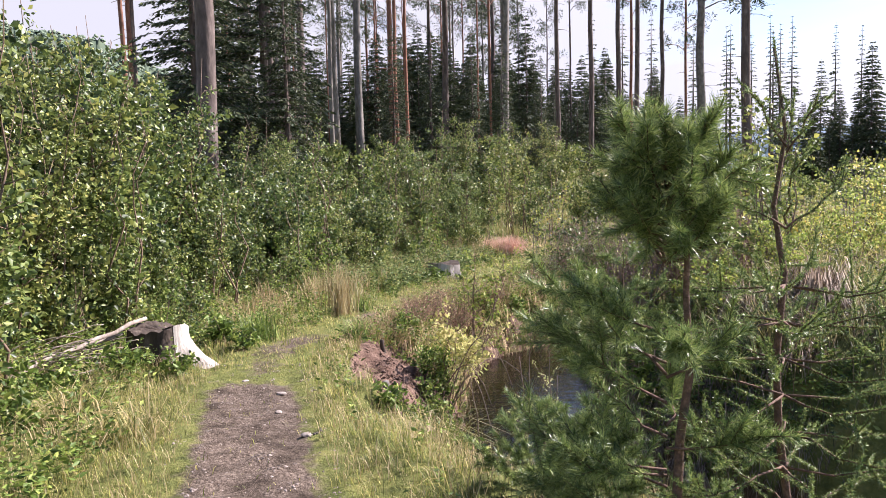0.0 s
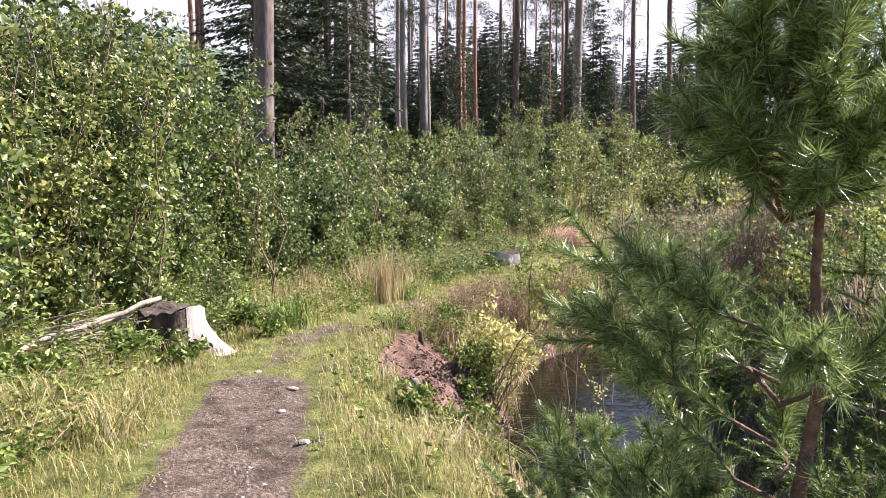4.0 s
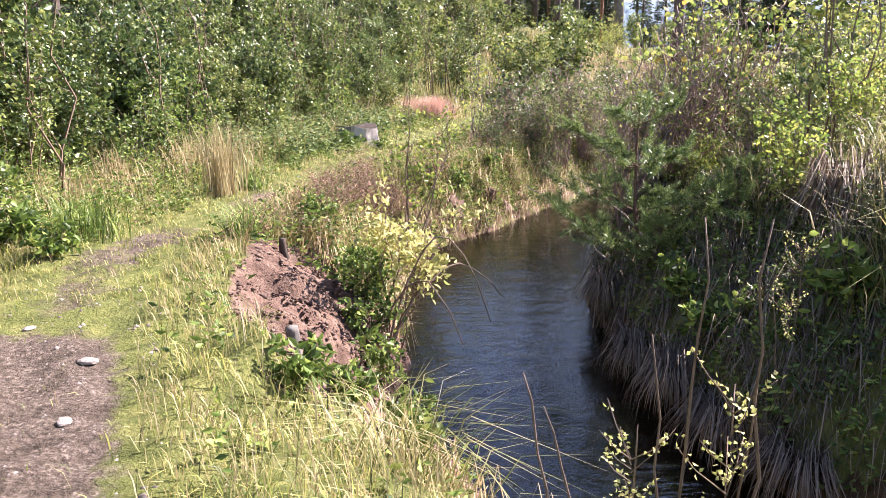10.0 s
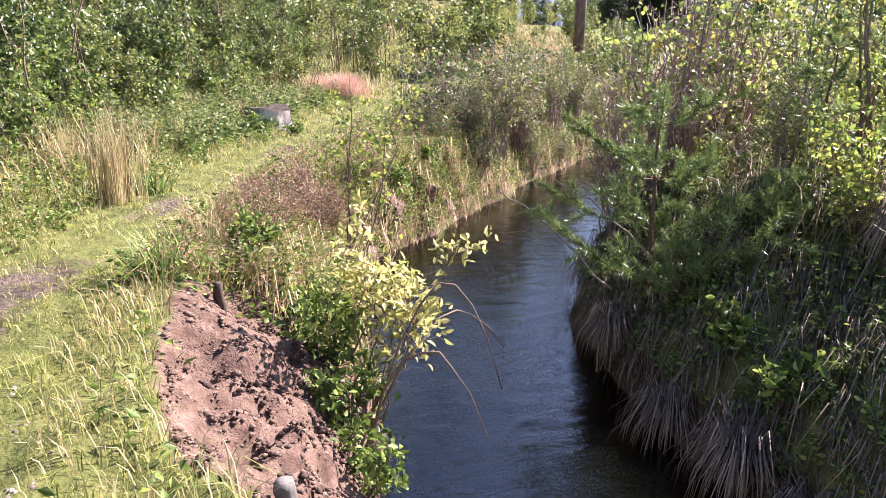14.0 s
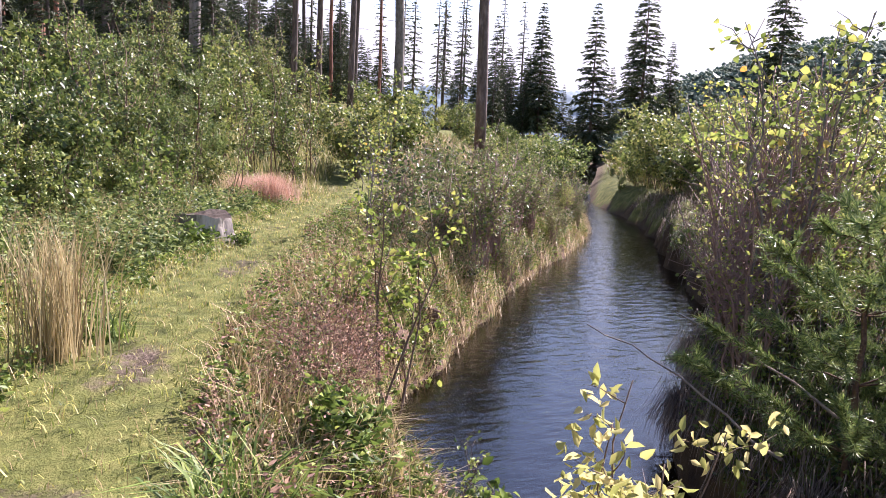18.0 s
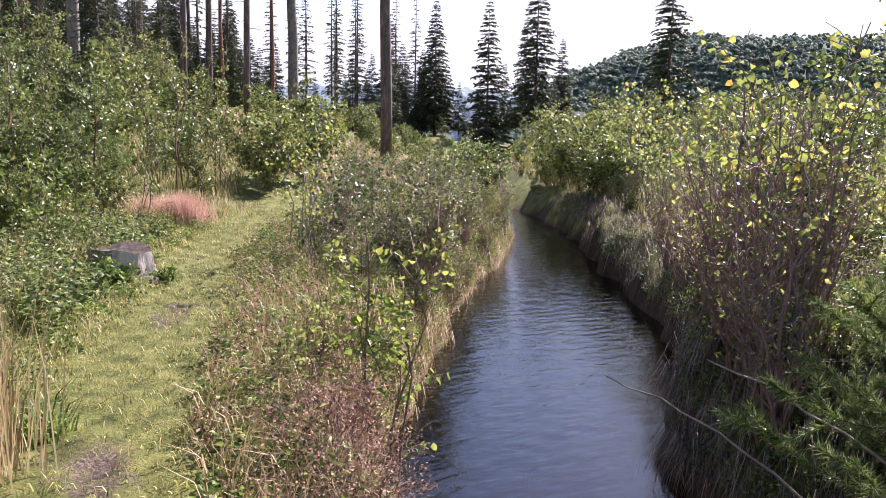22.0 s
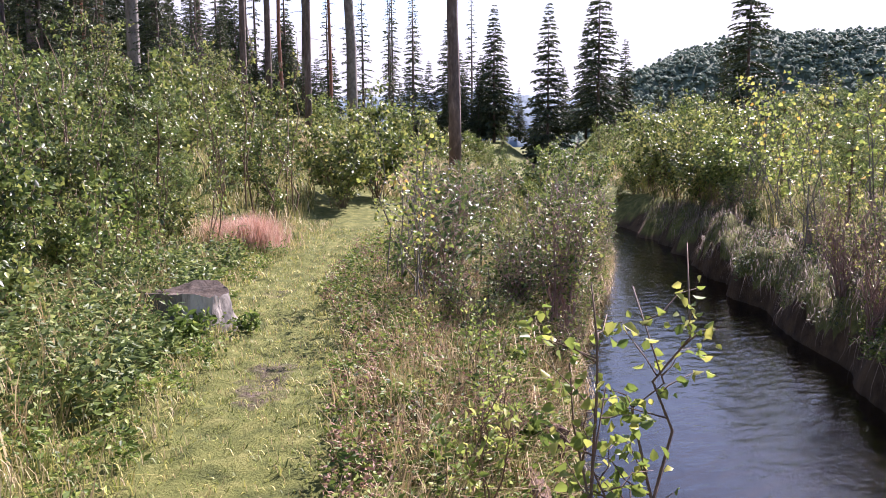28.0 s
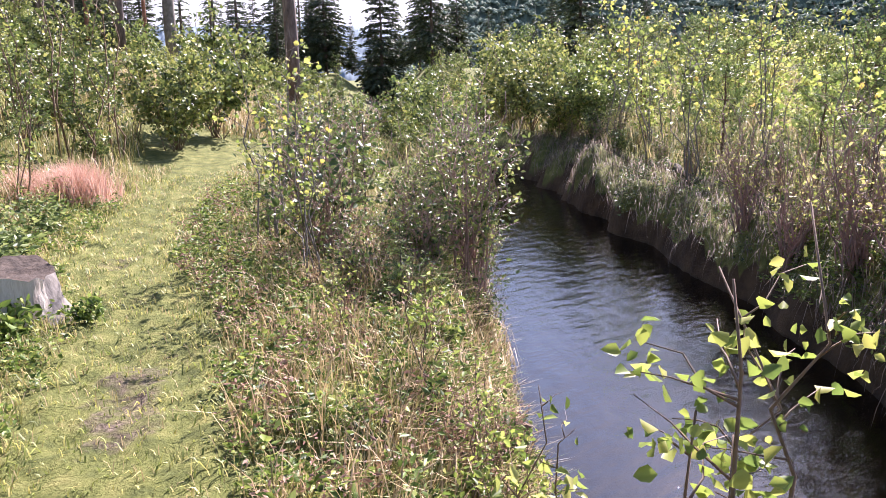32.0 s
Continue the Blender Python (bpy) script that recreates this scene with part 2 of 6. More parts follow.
EARTH = material("clod_of_earth", [(0.2, (0.050, 0.029, 0.021)), (0.55, (0.135, 0.084, 0.062)), (0.9, (0.260, 0.175, 0.130))], "both", scale=14, rough=0.95, bump=0.8, bump_scale=40)
BARK_YOUNG = material("young_pine_bark", [(0.25, (0.05, 0.032, 0.024)), (0.55, (0.14, 0.085, 0.058)), (0.8, (0.27, 0.17, 0.115))], scale=40, rough=0.85, bump=0.6, bump_scale=90)
# hill and canopy greens are lightened to carry distance haze in the colour
HILL = material("far_wood_hazed", [(0.3, (0.055, 0.082, 0.055)), (0.55, (0.080, 0.112, 0.070)), (0.8, (0.115, 0.142, 0.085))], scale=0.35, rough=0.9, bump=0, detail=9)
HILL_CROWN = material("far_canopy_hazed", [(0, (0.106, 0.150, 0.101)), (0.6, (0.150, 0.194, 0.128)), (1, (0.206, 0.244, 0.155))], "island", rough=0.9, bump=0, translucent=0.0)
# aerial haze of the far ridge is painted in as pale blue
HILL_FAR = material("far_wood_painted_haze", [(0.3, (0.10, 0.15, 0.19)), (0.8, (0.17, 0.22, 0.25))], scale=0.05, rough=0.9, bump=0, detail=8)
WHITE = material("white_board_paint", [(0.3, (0.72, 0.70, 0.66)), (0.8, (0.82, 0.81, 0.78))], scale=4, rough=0.5, bump=0.1)


def ground_material():
    """Moss and grass soil; gravel along the walked track; bare red-brown earth on the broken bank; stream bed below."""
    m = bpy.data.materials.new("forest_ground")
    m.use_nodes = True
    n, l = m.node_tree.nodes, m.node_tree.links
    b = n["Principled BSDF"]
    b.inputs["Roughness"].default_value = 0.95
    b.inputs["Specular IOR Level"].default_value = 0.15
    co = n.new("ShaderNodeTexCoord")

    def nz(scale, detail=6.0):
        t = n.new("ShaderNodeTexNoise")
        t.inputs["Scale"].default_value, t.inputs["Detail"].default_value, t.inputs["Roughness"].default_value = scale, detail, 0.65
        l.new(co.outputs["Object"], t.inputs["Vector"])
        return t.outputs["Fac"]

    def layer(under, over, mask):
        mx = n.new("ShaderNodeMix")
        mx.data_type = "RGBA"
        l.new(under, mx.inputs["A"]), l.new(over, mx.inputs["B"]), l.new(mask, mx.inputs["Factor"])
        return mx.outputs["Result"]

    def cover(name, scale, low, high):
        """A share painted over the mesh (what covers the ground there), broken up by noise."""
        a = n.new("ShaderNodeAttribute")
        a.attribute_name = name
        add = n.new("ShaderNodeMath")
        add.operation = "ADD"
        l.new(a.outputs["Fac"], add.inputs[0]), l.new(nz(scale), add.inputs[1])
        mr = n.new("ShaderNodeMapRange")
        mr.inputs["From Min"].default_value, mr.inputs["From Max"].default_value = low, high
        l.new(add.outputs[0], mr.inputs["Value"])
        return mr.outputs["Result"]

    def coloured(stops, scale):
        r = ramp_node(n, stops)
        l.new(nz(scale, 8.0), r.inputs["Fac"])
        return r.outputs["Color"]

    turf = coloured([(0.3, (0.055, 0.066, 0.020)), (0.5, (0.120, 0.130, 0.036)), (0.7, (0.215, 0.205, 0.070))], 6.0)
    gravel = coloured([(0.3, (0.050, 0.036, 0.027)), (0.5, (0.125, 0.094, 0.072)), (0.7, (0.270, 0.215, 0.168))], 45.0)
    damp = coloured([(0.3, (0.028, 0.020, 0.014)), (0.5, (0.060, 0.044, 0.032)), (0.7, (0.110, 0.084, 0.062))], 30.0)
    patch = n.new("ShaderNodeMapRange")
    patch.inputs["From Min"].default_value, patch.inputs["From Max"].default_value = 0.46, 0.62
    l.new(nz(4.5), patch.inputs["Value"])
    gravel = layer(gravel, damp, patch.outputs["Result"])
    earth = coloured([(0.3, (0.06, 0.034, 0.025)), (0.5, (0.145, 0.09, 0.066)), (0.75, (0.27, 0.185, 0.14))], 9.0)
    bed = coloured([(0.3, (0.030, 0.020, 0.012)), (0.7, (0.11, 0.075, 0.04))], 3.0)
    c = layer(turf, gravel, cover("gravel", 8.0, 0.85, 1.1))
    c = layer(c, earth, cover("earth", 7.0, 0.85, 1.1))
    c = layer(c, bed, cover("bed", 3.0, 0.9, 1.1))
    l.new(c, b.inputs["Base Color"])
    bp = n.new("ShaderNodeBump")
    bp.inputs["Strength"].default_value, bp.inputs["Distance"].default_value = 0.9, 0.03
    l.new(nz(38.0, 8.0), bp.inputs["Height"])
    l.new(bp.outputs["Normal"], b.inputs["Normal"])
    return m


def water_material():
    """Clear brown stream water: a tinted clear body under a rippled gloss."""
    m = bpy.data.materials.new("stream_water")
    m.use_nodes = True
    n, l = m.node_tree.nodes, m.node_tree.links
    n.remove(n["Principled BSDF"])
    body = n.new("ShaderNodeBsdfTransparent")
    body.inputs["Color"].default_value = (0.46, 0.33, 0.19, 1)
    gloss = n.new("ShaderNodeBsdfGlossy")
    gloss.inputs["Roughness"].default_value = 0.0
    co = n.new("ShaderNodeTexCoord")
    mp = n.new("ShaderNodeMapping")
    mp.inputs["Rotation"].default_value = (0, 0, radians(-25))
    mp.inputs["Scale"].default_value = (0.6, 1.5, 1.0)
    l.new(co.outputs["Object"], mp.inputs["Vector"])
    r1, r2 = n.new("ShaderNodeTexNoise"), n.new("ShaderNodeTexNoise")
    r1.inputs["Scale"].default_value, r1.inputs["Detail"].default_value = 5.0, 2.0
    r2.inputs["Scale"].default_value, r2.inputs["Detail"].default_value = 28.0, 2.0
    r2.inputs["Distortion"].default_value = 0.8
    add = n.new("ShaderNodeMath")
    add.operation = "MULTIPLY_ADD"
    add.inputs[1].default_value = 0.16
    l.new(mp.outputs["Vector"], r1.inputs["Vector"]), l.new(mp.outputs["Vector"], r2.inputs["Vector"])
    l.new(r2.outputs["Fac"], add.inputs[0]), l.new(r1.outputs["Fac"], add.inputs[2])
    bp = n.new("ShaderNodeBump")
    bp.inputs["Strength"].default_value, bp.inputs["Distance"].default_value = 0.42, 0.03
    l.new(add.outputs[0], bp.inputs["Height"])
    l.new(bp.outputs["Normal"], gloss.inputs["Normal"])
    fr = n.new("ShaderNodeFresnel")
    fr.inputs["IOR"].default_value = 1.75
    l.new(bp.outputs["Normal"], fr.inputs["Normal"])
    mx = n.new("ShaderNodeMixShader")
    l.new(fr.outputs["Fac"], mx.inputs["Fac"])
    l.new(body.outputs["BSDF"], mx.inputs[1]), l.new(gloss.outputs["BSDF"], mx.inputs[2])
    l.new(mx.outputs["Shader"], n["Material Output"].inputs["Surface"])
    return m


GROUND, WATER = ground_material(), water_material()

# ---------------------------------------------------------------- mesh tools


def raw(name, v, t, mat, parent=None, label=""):
    """One mesh object from arrays of places and triangles."""
    v, t = np.asarray(v, np.float32).reshape(-1, 3), np.asarray(t, np.int32).reshape(-1, 3)
    me = bpy.data.meshes.new(name)
    me.vertices.add(len(v))
    me.vertices.foreach_set("co", v.ravel())
    me.loops.add(3 * len(t))
    me.loops.foreach_set("vertex_index", t.ravel())
    me.polygons.add(len(t))
    me.polygons.foreach_set("loop_start", np.arange(0, 3 * len(t), 3, dtype=np.int32))
    me.update(calc_edges=True)
    me.materials.append(mat)
    ob = new(name, me)
    if parent:
        ob.parent = parent
    return tagged(ob, label)


def smooth(ob):
    ob.data.polygons.foreach_set("use_smooth", np.ones(len(ob.data.polygons), bool))
    return ob


def joined(bits):
    """Many (places, triangles) as one pair."""
    vs, ts, n = [], [], 0
    for v, t in bits:
        vs.append(v), ts.append(np.asarray(t) + n)
        n += len(v)
    return (np.concatenate(vs), np.concatenate(ts)) if vs else (np.zeros((0, 3)), np.zeros((0, 3), int))


def tube(line, radii, sides=6, rng=None, rough=0.0):
    """A closed, tapered tube along a line."""
    line = np.asarray(line, float)
    k = len(line)
    radii = np.interp(np.linspace(0, 1, k), np.linspace(0, 1, len(radii)), radii)
    way = np.gradient(line, axis=0)
    way /= np.linalg.norm(way, axis=1)[:, None] + 1e-9
    ref = np.where(np.abs(way[:, 2:3]) > 0.9, [[1.0, 0, 0]], [[0, 0, 1.0]])
    a = np.cross(way, ref)
    a /= np.linalg.norm(a, axis=1)[:, None] + 1e-9
    b = np.cross(way, a)
    ang = np.linspace(0, 2 * np.pi, sides, endpoint=False)
    r = radii[:, None] * np.ones(sides)
    if rng is not None and rough:
        r = r * (1 + rough * rng.uniform(-1, 1, r.shape))
    v = line[:, None] + r[..., None] * (np.cos(ang)[None, :, None] * a[:, None] + np.sin(ang)[None, :, None] * b[:, None])
    v = v.reshape(-1, 3)
    i = np.arange((k - 1) * sides).reshape(k - 1, sides)
    j = np.roll(i, -1, 1)
    t = np.concatenate([np.stack([i, j, j + sides], -1).reshape(-1, 3), np.stack([i, j + sides, i + sides], -1).reshape(-1, 3)])
    cap0 = [[0, s + 1, s] for s in range(1, sides - 1)]
    e = (k - 1) * sides
    cap1 = [[e, e + s, e + s + 1] for s in range(1, sides - 1)]
    return v, np.concatenate([t, cap0, cap1])


def unit(v):
    return v / (np.linalg.norm(v, axis=-1, keepdims=True) + 1e-9)


def leaves(at, along, length, width, rng, fold=0.25, fine=True):
    """Leaf blades at places: each one pointed, folded along its rib."""
    n = len(at)
    along = unit(along)
    side = unit(np.cross(along, rng.normal(size=(n, 3))))
    up = np.cross(side, along)
    length, width = np.broadcast_to(length, n)[:, None], np.broadcast_to(width, n)[:, None]
    if fine:
        rib = [at, at + along * length * 0.4 - up * width * 0.05, at + along * length - up * length * 0.12]
        l1 = at + along * length * 0.35 + side * width * 0.5 + up * width * fold
        r1 = at + along * length * 0.35 - side * width * 0.5 + up * width * fold
        l2 = at + along * length * 0.72 + side * width * 0.36 + up * width * fold * 0.5
        r2 = at + along * length * 0.72 - side * width * 0.36 + up * width * fold * 0.5
        v = np.stack([rib[0], l1, l2, rib[2], r2, r1, rib[1]], 1).reshape(-1, 3)
        f = np.array([[0, 6, 1], [1, 6, 2], [2, 6, 3], [3, 6, 4], [4, 6, 5], [5, 6, 0]])
        t = (np.arange(n)[:, None, None] * 7 + f).reshape(-1, 3)
    else:
        l1 = at + along * length * 0.45 + side * width * 0.5 + up * width * fold
        r1 = at + along * length * 0.45 - side * width * 0.5 + up * width * fold
        v = np.stack([at, l1, at + along * length, r1], 1).reshape(-1, 3)
        t = (np.arange(n)[:, None, None] * 4 + np.array([[0, 2, 1], [0, 3, 2]])).reshape(-1, 3)
    return v, t


def needles(at, along, length, width, rng):
    """Thin three-sided slivers."""
    n = len(at)
    along = unit(along)
    side = unit(np.cross(along, rng.normal(size=(n, 3))))
    length, width = np.broadcast_to(length, n)[:, None], np.broadcast_to(width, n)[:, None]
    v = np.stack([at - side * width * 0.5, at + side * width * 0.5, at + along * length], 1).reshape(-1, 3)
    return v, np.arange(3 * n).reshape(-1, 3)


def blades(at, height, width, lean, rng, towards=None):
    """Grass blades, each bent over: two joints, three triangles. towards: a heading that most lean to."""
    n = len(at)
    ang = rng.uniform(0, 2 * np.pi, n) if towards is None else towards + rng.normal(0, 0.6, n)
    way = np.stack([np.cos(ang), np.sin(ang), 0 * ang], 1)
    side = np.stack([-np.sin(ang + rng.normal(0, 0.6, n)), np.cos(ang), 0 * ang], 1)
    h = np.broadcast_to(height, n) * rng.uniform(0.55, 1.25, n)
    lean = np.broadcast_to(lean, n) * rng.uniform(0.3, 1.6, n)
    h, lean, w = h[:, None], lean[:, None], np.broadcast_to(width, n)[:, None]
    up = np.array([[0, 0, 1.0]])
    mid = at + up * h * 0.6 + way * h * lean * 0.35
    tip = at + up * h * np.clip(1.0 - 0.35 * lean ** 1.5, -0.6, 1) + way * h * lean
    v = np.stack([at - side * w * 0.5, at + side * w * 0.5, mid - side * w * 0.4, mid + side * w * 0.4, tip], 1).reshape(-1, 3)
    t = (np.arange(n)[:, None, None] * 5 + np.array([[0, 1, 3], [0, 3, 2], [2, 3, 4]])).reshape(-1, 3)
    return v, t


def drape(at, length, width, rng, towards, out=0.5, rise=0.12):
    """Withered blades that arch out of a tussock and hang down: three joints, five triangles."""
    n = len(at)
    ang = towards + rng.normal(0, 0.55, n)
    way = np.stack([np.cos(ang), np.sin(ang), 0 * ang], 1)
    side = np.stack([-np.sin(ang), np.cos(ang), 0 * ang], 1)
    h = (length * rng.uniform(0.5, 1.25, n))[:, None]
    o = (out * rng.uniform(0.5, 1.4, n))[:, None]
    w = np.broadcast_to(width, n)[:, None]
    up = np.array([[0, 0, 1.0]])
    a = at + way * h * o * 0.45 + up * h * rise * rng.uniform(0.2, 1.8, (n, 1))
    b = at + way * h * o * 0.9 - up * h * 0.22
    tip = at + way * h * o * 1.02 - up * h * rng.uniform(0.5, 0.85, (n, 1))
    v = np.stack([at - side * w * 0.5, at + side * w * 0.5, a - side * w * 0.5, a + side * w * 0.5, b - side * w * 0.4, b + side * w * 0.4, tip], 1).reshape(-1, 3)
    t = (np.arange(n)[:, None, None] * 7 + np.array([[0, 1, 3], [0, 3, 2], [2, 3, 5], [2, 5, 4], [4, 5, 6]])).reshape(-1, 3)
    return v, t


def curve_line(p0, p1, sag, rng, k=6, wiggle=0.04):
    """A bent line from p0 to p1."""
    p0, p1 = np.asarray(p0, float), np.asarray(p1, float)
    s = np.linspace(0, 1, k)[:, None]
    line = p0 + (p1 - p0) * s
    line[:, 2] += (sag * 4 * s * (1 - s))[:, 0]
    line[1:-1] += rng.normal(0, wiggle * np.linalg.norm(p1 - p0), (k - 2, 3))
    return line

# ---------------------------------------------------------------- the lie of the land


WATER_Z = -0.80
LEFT = np.array([(14, -6), (9.0, 0), (5.5, 2.6), (3.4, 4.0), (2.2, 5.0), (1.5, 5.7), (1.0, 6.45), (0.76, 7.2), (0.72, 7.7), (0.76, 8.8), (0.80, 10.0), (0.86, 11.0), (1.38, 11.85), (2.0, 12.65), (2.75, 13.6), (3.95, 15.3), (5.7, 17.3), (7.5, 19.2), (9.2, 21.3), (10.3, 24), (11.8, 28), (15, 34), (20, 42), (32, 60)])
RIGHT = np.array([(17, -6), (11.5, 0), (7.2, 2.8), (4.7, 4.4), (3.3, 5.5), (2.72, 6.3), (2.5, 7.0), (2.4, 7.6), (2.4, 8.6), (2.5, 9.6), (2.85, 10.4), (3.4, 11.1), (4.05, 11.65), (4.95, 12.35), (5.75, 13.3), (6.7, 14.7), (7.8, 16.5), (9.3, 18.9), (10.9, 21.3), (12.2, 24), (13.9, 28), (17.2, 34), (22.5, 42), (35, 60)])
TRACK = np.array([(1.6, -6), (1.0, -1), (0.45, 2.0), (-0.28, 4.2), (-0.92, 6.3), (-1.12, 7.4), (-0.95, 8.6), (-0.78, 9.6), (-0.62, 10.6), (-0.2, 12.2), (0.35, 13.8), (0.85, 14.9), (1.2, 16.8), (2.0, 18.4), (3.2, 20.2), (4.6, 23), (6, 28), (8, 36)])


def beside(line, x, y):
    """The distance from points to a line of corners, positive on its right."""
    best, sign = np.full(x.shape, 1e9), np.ones(x.shape)
    for (ax, ay), (bx, by) in zip(line[:-1], line[1:]):
        dx, dy = bx - ax, by - ay
        s = np.clip(((x - ax) * dx + (y - ay) * dy) / (dx * dx + dy * dy), 0, 1)
        d = np.hypot(x - ax - s * dx, y - ay - s * dy)
        near = d < best
        sign = np.where(near, np.where((x - ax) * dy - (y - ay) * dx >= 0, 1.0, -1.0), sign)
        best = np.where(near, d, best)
    return best * sign


def wave(x, y, size, seed):
    """Smooth unevenness from a few crossed waves, about -1 to 1."""
    r = np.random.default_rng(seed)
    out = 0 * x
    for _ in range(7):
        a, p, f = r.uniform(0, 2 * np.pi), r.uniform(0, 2 * np.pi), r.uniform(0.6, 1.9) / size
        out = out + np.sin((x * np.cos(a) + y * np.sin(a)) * f * 6.283 + p)
    return out / 3.2


def step01(v, lo, hi):
    s = np.clip((v - lo) / (hi - lo), 0, 1)
    return s * s * (3 - 2 * s)


def land(x, y):
    """Height of the ground, and how far a point lies left of the left water edge and right of the right one."""
    x, y = np.asarray(x, float), np.asarray(y, float)
    dl, dr, dt = -beside(LEFT, x, y), beside(RIGHT, x, y), beside(TRACK, x, y)
    dl, dr = dl + 0.07 * wave(x, y, 1.6, 91), dr + 0.09 * wave(x, y, 1.5, 92)
    base = np.interp(y, [-6, 4, 6, 8, 9.4, 14, 18, 22, 30, 45, 90, 200], [0.3, 0.3, 0.2, 0.17, 0.1, -0.03, -0.03, 0.2, 1.0, 1.6, 1.6, 0.0])
    base = base - (base + 0.03) * step01(y, 19, 23) * (1 - step01(np.maximum(dl, dr), 1.0, 8.0))
    left = base + 0.05 * wave(x, y, 1.1, 3) * step01(np.abs(dt), 0.3, 0.9) + 0.02 * wave(x, y, 0.45, 4)
    left = left + 0.5 * step01(-dt, 1.2, 4.5) + 0.7 * step01(-dt, 4, 14)
    right = base + 0.25 * step01(dr, 1.0, 2.2) + 0.30 * step01(dr, 0.5, 1.3) * step01(y, 3.5, 6.0) * (1 - step01(y, 9.4, 11.2)) + 0.10 * wave(x, y, 1.6, 5) + 0.03 * wave(x, y, 0.5, 6)
    # a scooped, broken bank beside the track
    broken = step01(y, 5.9, 6.5) * (1 - step01(y, 8.1, 8.7))
    rim_l = 0.55 + 0.45 * broken + 0.85 * (1 - step01(y, 5.4, 6.6)) + 0.10 * wave(x, y, 0.8, 7)
    sl = np.clip(dl / rim_l, 0, 1)
    prof = sl ** (0.75 - 0.15 * broken)
    zl = WATER_Z - 0.05 + (left - WATER_Z + 0.05) * prof + broken * (0.06 * wave(x, y, 0.3, 8) + 0.035 * np.abs(wave(x, y, 0.2, 18))) * np.sin(np.pi * sl)
    rim_r = 1.05 + 0.2 * wave(x, y, 1.3, 9) - 0.55 * step01(y, 9.0, 10.5)
    sr = np.clip(dr / rim_r, 0, 1)
    zr = WATER_Z - 0.05 + (right - WATER_Z + 0.05) * sr ** 0.5
    into = np.clip(np.minimum(-dl, -dr), 0, 9)
    bed = WATER_Z - 0.04 - 0.42 * (1 - np.exp(-into / 0.35)) + 0.02 * wave(x, y, 0.4, 10)
    z = np.where(dl > 0, zl, np.where(dr > 0, zr, bed))
    far = np.hypot(x - 5, y - 20)
    z = z - 10 * step01(far, 90, 260)
    return z, dl, dr, dt


def height(x, y):
    return float(land(np.array([float(x)]), np.array([float(y)]))[0][0])


def spaced(lo, hi, fine, out, grow=1.16):
    mid = list(np.arange(lo, hi, fine))
    step, a, b = fine, [lo], [mid[-1]]
    while a[-1] > -out or b[-1] < out:
        step *= grow
        if a[-1] > -out:
            a.append(a[-1] - step)
        if b[-1] < out:
            b.append(b[-1] + step)
    return np.array(a[:0:-1] + mid + b[1:])


def build_ground():
    xs, ys = spaced(-5.0, 9.0, 0.085, 3500), spaced(-1.0, 21.0, 0.085, 3500)
    gx, gy = np.meshgrid(xs, ys)
    z, dl, dr, dt = land(gx.ravel(), gy.ravel())
    nx = len(xs)
    i = (np.arange(len(ys) - 1)[:, None] * nx + np.arange(nx - 1)[None]).ravel()
    t = np.concatenate([np.stack([i, i + 1, i + nx + 1], 1), np.stack([i, i + nx + 1, i + nx], 1)])
    x, y = gx.ravel(), gy.ravel()
    ob = smooth(raw("ground", np.stack([x, y, z], 1), t, GROUND))
    tagged(ob, "forest ground of turf, gravel track and broken earth banks", "ground", kind="structure")
    bed_cover = (dl < 0) & (dr < 0)
    gravel = (1 - step01(np.abs(dt), 0.10, 0.58)) * (1 - step01(y, 6.0, 6.8)) + 0.6 * (1 - step01(np.abs(dt + 0.1), 0.1, 0.45)) * step01(y, 7.4, 7.8) * (1 - step01(y, 8.6, 9.6))
    gravel = np.maximum(gravel, 0.5 * (1 - step01(np.abs(dt), 0.05, 0.4)) * step01(np.sin(y * 1.9 + 0.4), 0.0, 0.9) * (y < 17))
    broken = step01(y, 5.8, 6.4) * (1 - step01(y, 8.3, 8.9)) * (1 - step01(dl, 0.85, 1.15)) * (dl > 0)
    earth = np.maximum(broken, 0.6 * (1 - step01(dl, 0.15, 0.45)) * (dl > 0))
    # the darker stream-bed brown also covers the foot of the far bank
    bed_cover = bed_cover | (dr > 0) & (dr < 0.1)
    for name, val in (("gravel", gravel), ("earth", earth), ("bed", bed_cover * 1.0)):
        a = ob.data.attributes.new(name, "FLOAT", "POINT")
        a.data.foreach_set("value", np.clip(val, 0, 1).astype(np.float32))
    return ob


def build_water():
    ys = np.arange(-6, 60, 0.25)
    lx, rx = np.interp(ys, LEFT[:, 1], LEFT[:, 0]) - 0.35, np.interp(ys, RIGHT[:, 1], RIGHT[:, 0]) + 0.35
    k = 8
    s = np.linspace(0, 1, k)
    x = lx[:, None] + (rx - lx)[:, None] * s
    v = np.stack([x, np.repeat(ys[:, None], k, 1), np.full_like(x, WATER_Z)], -1).reshape(-1, 3)
    i = (np.arange(len(ys) - 1)[:, None] * k + np.arange(k - 1)[None]).ravel()
    t = np.concatenate([np.stack([i, i + 1, i + k + 1], 1), np.stack([i, i + k + 1, i + k], 1)])
    return tagged(smooth(raw("water", v, t, WATER)), "clear brown stream water with light ripples", "stream", kind="structure")


build_ground()
build_water()

# ---------------------------------------------------------------- kinds of plants


def thing(name, label, category, group="", kind=""):
    return tagged(new(name), label, category, group, kind)


